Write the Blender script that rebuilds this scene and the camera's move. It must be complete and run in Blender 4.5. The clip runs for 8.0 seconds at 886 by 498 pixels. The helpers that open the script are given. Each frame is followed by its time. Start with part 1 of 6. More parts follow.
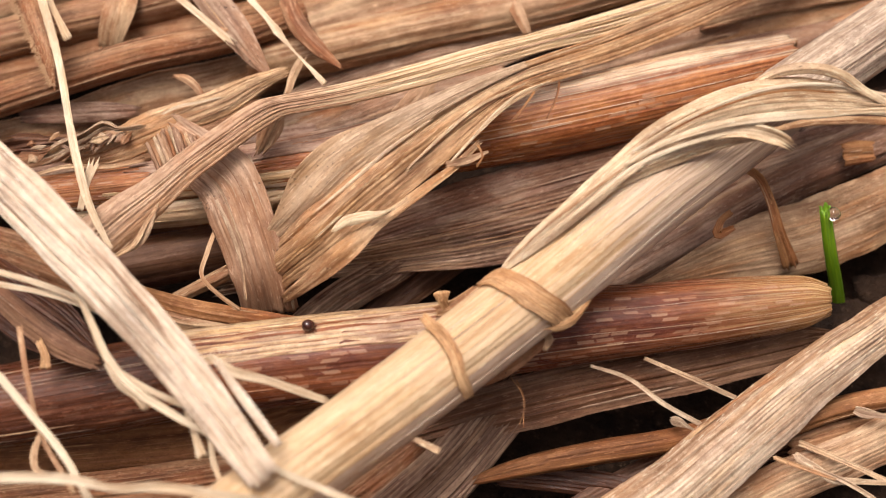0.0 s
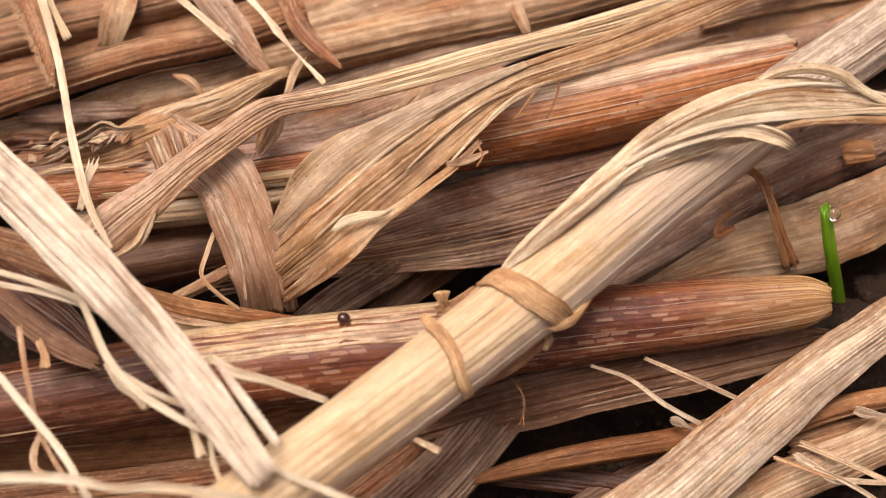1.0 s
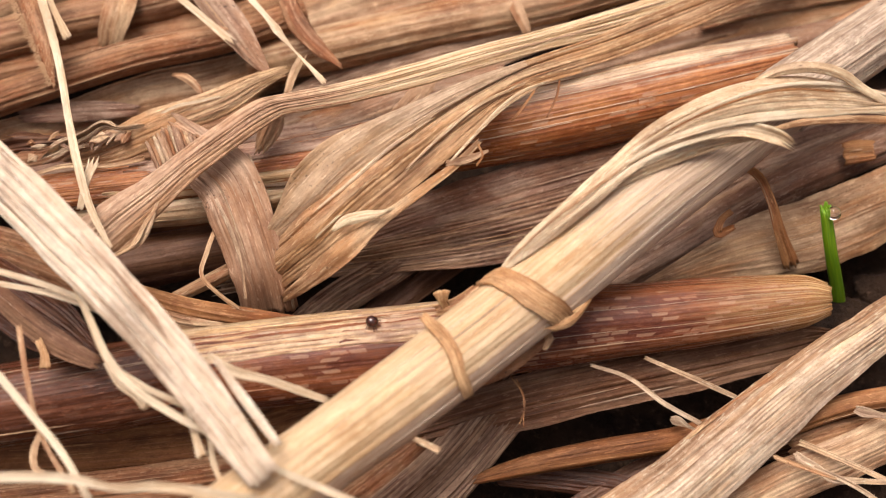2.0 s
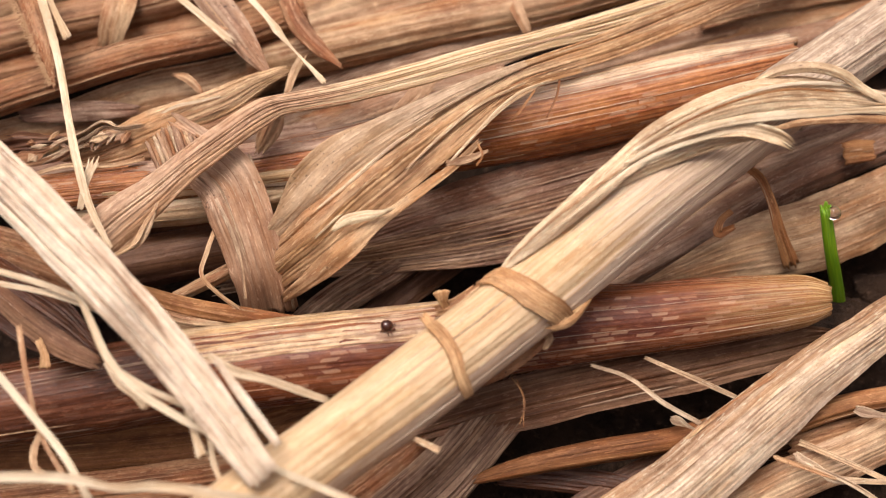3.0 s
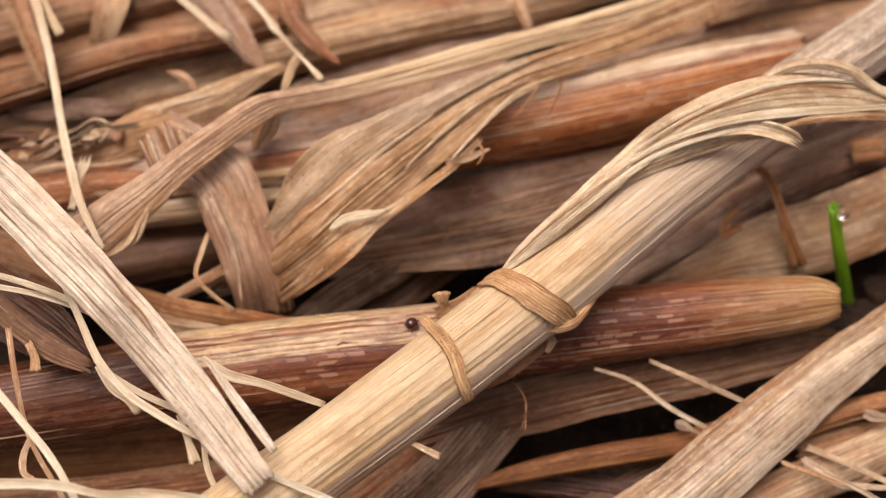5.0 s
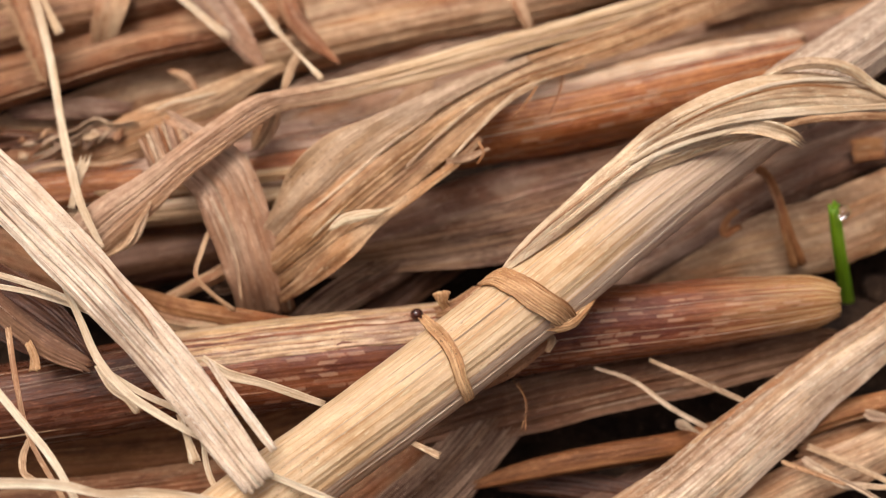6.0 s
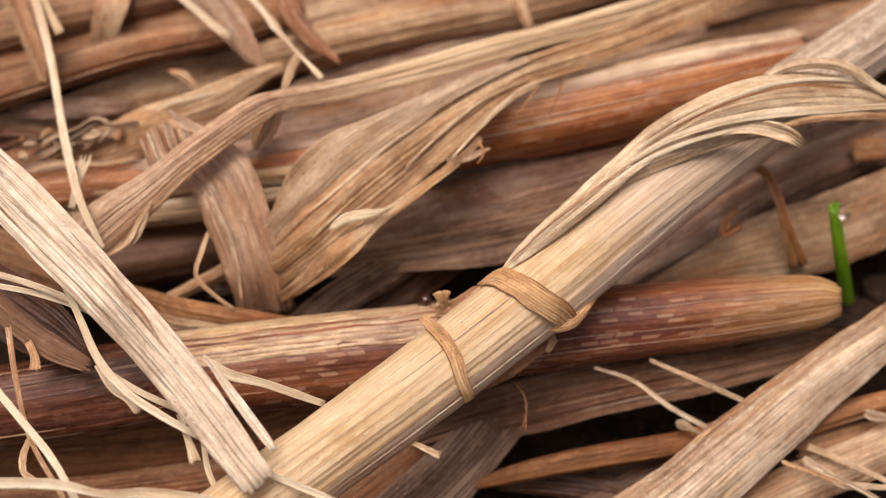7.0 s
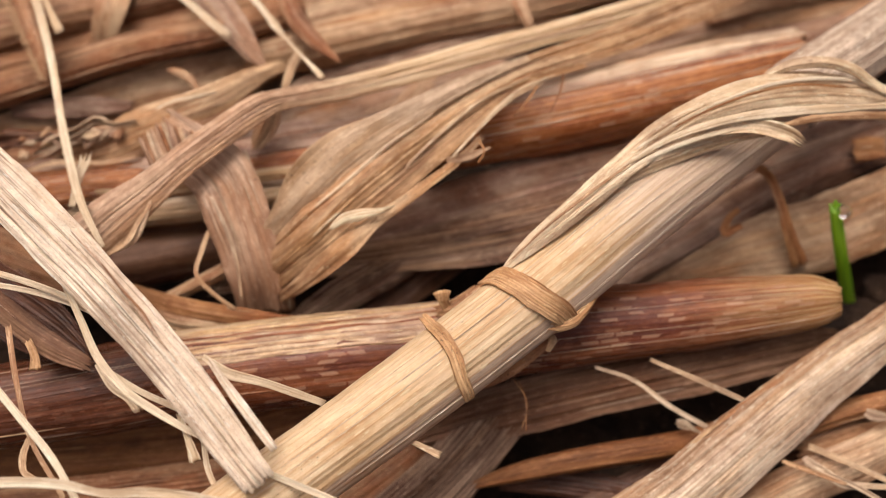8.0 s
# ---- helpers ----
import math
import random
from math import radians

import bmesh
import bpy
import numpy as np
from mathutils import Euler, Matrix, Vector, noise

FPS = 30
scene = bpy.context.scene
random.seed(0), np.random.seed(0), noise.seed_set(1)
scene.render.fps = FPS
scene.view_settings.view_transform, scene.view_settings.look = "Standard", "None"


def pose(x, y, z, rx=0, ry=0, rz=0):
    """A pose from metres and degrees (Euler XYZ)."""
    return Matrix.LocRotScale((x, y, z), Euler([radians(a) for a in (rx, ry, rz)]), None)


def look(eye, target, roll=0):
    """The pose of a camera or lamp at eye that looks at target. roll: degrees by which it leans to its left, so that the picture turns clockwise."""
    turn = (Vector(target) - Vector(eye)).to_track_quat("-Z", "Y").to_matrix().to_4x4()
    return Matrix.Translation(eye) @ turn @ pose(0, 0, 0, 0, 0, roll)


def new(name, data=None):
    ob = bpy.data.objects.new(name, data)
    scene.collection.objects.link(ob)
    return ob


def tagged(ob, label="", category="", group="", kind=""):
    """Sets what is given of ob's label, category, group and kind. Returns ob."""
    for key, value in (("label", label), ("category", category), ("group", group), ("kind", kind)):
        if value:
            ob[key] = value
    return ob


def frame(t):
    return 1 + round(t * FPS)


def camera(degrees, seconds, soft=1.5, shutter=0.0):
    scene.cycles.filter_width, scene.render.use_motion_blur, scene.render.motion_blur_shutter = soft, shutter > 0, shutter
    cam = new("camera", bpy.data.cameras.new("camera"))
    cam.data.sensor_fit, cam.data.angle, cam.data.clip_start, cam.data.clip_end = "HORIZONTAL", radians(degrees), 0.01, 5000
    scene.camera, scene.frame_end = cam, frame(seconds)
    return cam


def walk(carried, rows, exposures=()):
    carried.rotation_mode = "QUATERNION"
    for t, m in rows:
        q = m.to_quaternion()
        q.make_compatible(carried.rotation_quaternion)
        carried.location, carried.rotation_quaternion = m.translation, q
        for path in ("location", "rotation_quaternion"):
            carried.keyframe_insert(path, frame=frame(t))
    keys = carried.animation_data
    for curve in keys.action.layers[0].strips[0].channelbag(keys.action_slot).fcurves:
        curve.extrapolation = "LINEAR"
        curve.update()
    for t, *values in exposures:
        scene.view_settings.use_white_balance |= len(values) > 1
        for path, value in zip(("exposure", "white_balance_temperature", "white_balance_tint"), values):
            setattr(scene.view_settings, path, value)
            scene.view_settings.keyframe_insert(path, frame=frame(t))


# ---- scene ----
MM = 0.001

# camera: hand-held close-up, almost still; the refocus at 3.7 s draws the view slightly closer
EYE, AIM = Vector((0, -0.04015, 0.0981)), Vector((0, 0, 0.012))


def held(forward, right=0.0, down=0.0):
    """Camera pose moved forward by mm, with its aim shifted by mm to the right and towards the viewer."""
    way = (AIM - EYE).normalized()
    aim = AIM + Vector((right, -down * 0.906, -down * 0.423)) * MM
    return look(EYE + way * forward * MM, aim)


cam = camera(36.0, 8.0, soft=1.05)
walk(cam, [
    (0.0, held(-0.10, 0.0, -0.06)), (0.5, held(-0.10, 0.0, -0.07)), (1.0, held(-0.05, 0.0, -0.05)),
    (1.5, held(0.0, 0.0, -0.02)), (3.0, held(0.0, 0.0, 0.0)), (3.6, held(0.0)), (3.8, held(2.10, 0.0, -0.05)),
    (4.5, held(2.10, 0.0, -0.05)), (6.0, held(2.15, 0.0, 0.0)), (7.0, held(2.18, -0.02, 0.01)), (8.0, held(2.25, -0.04, 0.06)),
], exposures=[(0.0, 0.22), (3.6, 0.22), (3.8, 0.03), (8.0, 0.0)])
cam.data.dof.use_dof = True
cam.data.dof.aperture_fstop = 32.0
FOCUS = new("focus_point")
cam.data.dof.focus_object = FOCUS

# bright overcast daylight
SUN_UP, SUN_TURN = 74.0, -36.0
world = bpy.data.worlds.new("sky")
scene.world = world
world.use_nodes = True
wt = world.node_tree
sky = wt.nodes.new("ShaderNodeTexSky")
sky.sky_type, sky.sun_disc = "NISHITA", False
sky.sun_elevation, sky.sun_rotation = radians(SUN_UP), radians(SUN_TURN)
sky.dust_density, sky.air_density, sky.ozone_density = 9.0, 0.15, 0.0
wt.nodes["Background"].inputs["Strength"].default_value = 0.14
wt.links.new(sky.outputs["Color"], wt.nodes["Background"].inputs["Color"])
sun = new("sun", bpy.data.lights.new("sun", "SUN"))
sun.data.energy, sun.data.angle, sun.data.color = 1.4, radians(34), (1.0, 0.95, 0.88)
sun.matrix_world = look((math.sin(radians(SUN_TURN)), math.cos(radians(SUN_TURN)), math.tan(radians(SUN_UP))), (0, 0, 0))
scene.view_settings.use_white_balance = True
scene.view_settings.white_balance_temperature = 6600
scene.view_settings.white_balance_tint = 13


# ---- materials ----
class Nodes:
    """Small helper to write node trees briefly."""

    def __init__(self, name):
        self.mat = bpy.data.materials.new(name)
        self.mat.use_nodes = True
        self.tree = self.mat.node_tree
        self.bsdf = self.tree.nodes["Principled BSDF"]

    def put(self, value, socket):
        if isinstance(value, bpy.types.NodeSocket):
            self.tree.links.new(value, socket)
        elif isinstance(value, (tuple, list)) and len(value) == 3 and socket.type == "RGBA":
            socket.default_value = (*value, 1)
        else:
            socket.default_value = value

    def node(self, kind, out=0, ins=(), **props):
        n = self.tree.nodes.new(kind)
        if "operation" in props:
            n.operation = props["operation"]
        if "blend" in props:
            n.data_type, n.blend_type = "RGBA", props["blend"]
        if "feature" in props:
            n.feature = props["feature"]
        for key, value in dict(ins).items():
            self.put(value, n.inputs[key])
        return n.outputs[out]

    def math(self, op, a, b=0.0):
        return self.node("ShaderNodeMath", ins={0: a, 1: b}, operation=op)

    def mix(self, fac, a, b, blend="MIX"):
        return self.node("ShaderNodeMix", out=2, ins={0: fac, 6: a, 7: b}, blend=blend)

    def step(self, value, low, high):
        n = self.tree.nodes.new("ShaderNodeMapRange")
        n.interpolation_type = "SMOOTHSTEP"
        self.put(value, n.inputs[0])
        n.inputs[1].default_value, n.inputs[2].default_value = low, high
        return n.outputs[0]

    def noise(self, vec, scale=1.0, detail=3.0, rough=0.55, out=0):
        return self.node("ShaderNodeTexNoise", out=out, ins={"Vector": vec, "Scale": scale, "Detail": detail, "Roughness": rough})

    def stretch(self, vec, along, across, shift):
        v = self.node("ShaderNodeVectorMath", ins={0: vec, 1: (across, along, 1.0)}, operation="MULTIPLY")
        s = self.node("ShaderNodeCombineXYZ", ins={0: shift, 1: shift, 2: shift})
        return self.node("ShaderNodeVectorMath", ins={0: v, 1: s}, operation="ADD")


def warm(c):
    """Browns a little redder than the pale straw tones."""
    k = max(0.0, min(1.0, (0.36 - c[0]) / 0.22))
    return (c[0], c[1] * (1 - 0.07 * k), c[2] * (1 - 0.12 * k))


def straw(name, pale, mid, dark, stain, streak=0.5, stained=0.4, specks=0.3, cells=0.0, rough=0.6, gloss=0.28, tip=None, cell=(0.60, 0.41, 0.24), spacing=0.33, lines=(0.38, 0.4), flank=None, grime=0.6, dusty=0.35, dot=1.8, grit=0.58, tint=0.5, scuffed=0.35, steady=0.0, threads=0.45):
    """Dry grass: streaks along the blade, blotches, mould specks. The UV map runs in mm, across and along."""
    pale, mid, dark, stain = (warm(c) for c in (pale, mid, dark, stain))
    n = Nodes(name)
    uv = n.node("ShaderNodeUVMap")
    rnd = n.math("MULTIPLY", n.node("ShaderNodeObjectInfo", out=5), 97.0)
    broad = n.noise(n.stretch(uv, 0.055, 0.7, rnd), 1.0, 3.0)
    veins = n.noise(n.stretch(uv, 0.03, 2.4, rnd), 1.0, 3.0)
    fine = n.noise(n.stretch(uv, 0.15, 6.0, rnd), 1.0, 4.0, 0.65)
    hair = n.noise(n.stretch(uv, 0.5, 13.0, rnd), 1.0, 3.0, 0.65)
    blot = n.noise(n.stretch(uv, 0.10, 0.45, rnd), 1.0, 4.0, 0.6)
    tone = n.math("ADD", n.math("MULTIPLY", broad, 0.55), n.math("MULTIPLY", veins, 0.45))
    col = n.mix(n.step(tone, 0.43, 0.60), mid, pale)
    keep = 1.0
    if flank:
        # a weathered or bleached flank along one side, with a streaky border
        turn, along = n.node("ShaderNodeSeparateXYZ", ins={0: uv}), n.node("ShaderNodeSeparateXYZ", out=1, ins={0: uv})
        wob = n.math("ADD", n.math("MULTIPLY", n.math("SUBTRACT", veins, 0.5), 2.6), n.math("MULTIPLY", n.math("SUBTRACT", fine, 0.5), 1.2))
        side = n.step(n.math("ADD", n.math("MULTIPLY", turn, flank[0]), wob), flank[1] - 0.3, flank[1] + 0.3)
        reach = n.math("ADD", along, n.math("MULTIPLY", n.math("SUBTRACT", fine, 0.5), 20.0))
        side = n.math("MULTIPLY", side, n.math("MULTIPLY", n.step(reach, flank[2] - 2, flank[2] + 2), n.step(reach, flank[3] + 2, flank[3] - 2)))
        keep = n.math("SUBTRACT", 1.0, n.math("MULTIPLY", side, 0.85))
        col = n.mix(side, col, n.mix(n.step(tone, 0.42, 0.58), flank[5], flank[4]))
    col = n.mix(n.math("MULTIPLY", n.step(fine, 0.50, 0.72), 0.38 * streak), col, dark)
    col = n.mix(n.math("MULTIPLY", n.step(hair, 0.52, 0.72), 0.36 * streak), col, pale)
    col = n.mix(n.math("MULTIPLY", n.step(hair, 0.46, 0.28), 0.36 * streak), col, dark)
    # sparse thin threads, pale and dark; the pale ones double as painted glints
    thread = n.noise(n.stretch(uv, 0.10, 3.8, n.math("ADD", rnd, 23.0)), 1.0, 2.0, 0.5)
    col = n.mix(n.math("MULTIPLY", n.step(thread, 0.58, 0.66), threads), col, tuple(min(0.86, 1.25 * p + 0.05) for p in pale))
    col = n.mix(n.math("MULTIPLY", n.step(thread, 0.41, 0.34), 1.1 * threads), col, dark)
    # parallel veins, unevenly spaced, that come and go along the blade
    across = n.node("ShaderNodeSeparateXYZ", ins={0: uv})
    uneven = n.noise(n.stretch(uv, 0.008, 0.8, rnd), 1.0, 2.0)
    place = n.math("ADD", n.math("DIVIDE", across, spacing), n.math("MULTIPLY", uneven, 3.0))
    ridge = n.math("MULTIPLY", n.math("PINGPONG", place, 0.5), 2.0)
    shown = n.math("MAXIMUM", n.step(n.noise(n.stretch(uv, 0.08, 0.7, rnd), 1.0, 3.0), 0.36, 0.56), steady)
    col = n.mix(n.math("MULTIPLY", n.math("MULTIPLY", n.step(ridge, 0.74, 0.95), shown), lines[0] * (1.0 if steady else 0.4)), col, dark)
    col = n.mix(n.math("MULTIPLY", n.math("MULTIPLY", n.step(ridge, 0.26, 0.05), shown), lines[1] * (1.0 if steady else 0.5)), col, tuple(min(0.86, 1.2 * p + 0.03) for p in pale))
    col = n.mix(n.math("MULTIPLY", n.math("MULTIPLY", n.step(blot, 0.48, 0.60), min(1.0, 1.4 * stained)), keep), col, stain)
    faded = n.noise(n.stretch(uv, 0.16, 0.35, n.math("ADD", rnd, 31.0)), 1.0, 4.0, 0.6)
    col = n.mix(n.math("MULTIPLY", n.math("MULTIPLY", n.step(faded, 0.50, 0.62), 0.5), keep), col, pale)
    col = n.mix(n.math("MULTIPLY", n.step(faded, 0.46, 0.34), 0.4), col, dark)
    wash = n.noise(n.stretch(uv, 0.7, 1.5, rnd), 1.0, 6.0, 0.7)
    col = n.mix(grime, col, n.mix(n.step(wash, 0.32, 0.66), (0.50, 0.43, 0.38), (1.0, 1.0, 1.0)), "MULTIPLY")
    # warm amber patches and cool rosy ones, as the straw weathers unevenly
    amber = n.noise(n.stretch(uv, 0.07, 0.55, n.math("ADD", rnd, 57.0)), 1.0, 4.0, 0.62)
    col = n.mix(n.math("MULTIPLY", n.step(amber, 0.50, 0.62), 0.85 * tint), col, (1.06, 0.88, 0.64), "MULTIPLY")
    col = n.mix(n.math("MULTIPLY", n.step(amber, 0.48, 0.36), tint), col, (1.0, 0.97, 1.03), "MULTIPLY")
    # small scattered mould specks and scuffs
    scuff = n.noise(n.stretch(uv, 2.6, 3.6, n.math("ADD", rnd, 11.0)), 1.0, 5.0, 0.75)
    col = n.mix(n.math("MULTIPLY", n.step(scuff, 0.56, 0.70), scuffed), col, dark)
    col = n.mix(n.math("MULTIPLY", n.step(scuff, 0.44, 0.30), 0.9 * scuffed), col, tuple(min(0.85, 1.15 * p + 0.02) for p in pale))
    if tip:
        far = n.node("ShaderNodeSeparateXYZ", out=1, ins={0: uv})
        wob = n.math("MULTIPLY", n.math("SUBTRACT", fine, 0.5), 16.0)
        col = n.mix(n.math("MULTIPLY", n.step(n.math("ADD", far, wob), tip[0], tip[1]), 0.8), col, n.mix(n.step(fine, 0.42, 0.6), tip[2], tip[3]))
    if cells:
        b = n.tree.nodes.new("ShaderNodeTexBrick")
        b.offset, b.squash = 0.37, 1.0
        turned = n.node("ShaderNodeSeparateXYZ", ins={0: n.stretch(uv, 1.0, 1.0, rnd)})
        other = n.tree.nodes[-1].outputs[1]
        wobble = n.math("MULTIPLY", wash, 0.12)
        n.put(n.node("ShaderNodeCombineXYZ", ins={0: n.math("ADD", other, n.math("MULTIPLY", broad, 3.0)), 1: n.math("ADD", turned, wobble)}), b.inputs["Vector"])
        for key, value in (("Color1", (0, 0, 0)), ("Color2", (1, 1, 1)), ("Mortar", (0, 0, 0))):
            n.put(value, b.inputs[key])
        for key, value in (("Scale", 1.0), ("Mortar Size", 0.12), ("Mortar Smooth", 1.0), ("Bias", -0.15), ("Brick Width", 1.3), ("Row Height", 0.42)):
            b.inputs[key].default_value = value
        some = n.math("MULTIPLY", n.step(b.outputs[0], 0.38, 0.72), n.step(blot, 0.36, 0.50))
        if flank:
            some = n.math("MULTIPLY", some, n.math("SUBTRACT", 1.0, n.math("MULTIPLY", side, 0.8)))
        col = n.mix(n.math("MULTIPLY", some, cells), col, cell)
    spot = n.noise(n.stretch(uv, 3.2 * dot, 4.4 * dot, rnd), 1.0, 1.0)
    where = n.step(n.noise(n.stretch(uv, 0.12, 0.25, rnd), 1.0, 2.0), 0.46, 0.70)
    dots = n.math("MULTIPLY", n.step(spot, 0.66, 0.71), where)
    col = n.mix(n.math("MULTIPLY", dots, min(1.0, 1.6 * specks)), col, (0.03, 0.018, 0.012))
    # broken pale dashes, partly highlights and glints put into the colour
    glint_fleck = n.noise(n.stretch(uv, 1.0, 7.0, rnd), 1.0, 2.0)
    col = n.mix(n.math("MULTIPLY", n.step(glint_fleck, 0.61, 0.68), 0.38), col, tuple(min(0.85, 1.35 * p + 0.04) for p in pale))
    dust = n.noise(n.stretch(uv, 6.0, 14.0, rnd), 1.0, 2.0)
    col = n.mix(n.math("MULTIPLY", n.step(dust, grit, grit + 0.11), dusty), col, dark)
    n.put(col, n.bsdf.inputs["Base Color"])
    n.put(n.math("ADD", n.math("MULTIPLY", fine, 0.4), rough - 0.2), n.bsdf.inputs["Roughness"])
    n.put(gloss, n.bsdf.inputs["Specular IOR Level"])
    height = n.math("SUBTRACT", n.math("ADD", n.math("MULTIPLY", hair, 0.6), n.math("MULTIPLY", fine, 0.7)), n.math("MULTIPLY", ridge, 0.5 if steady else 0.16))
    n.put(n.node("ShaderNodeBump", ins={"Strength": 0.8, "Distance": 0.00008, "Height": height}), n.bsdf.inputs["Normal"])
    return n.mat


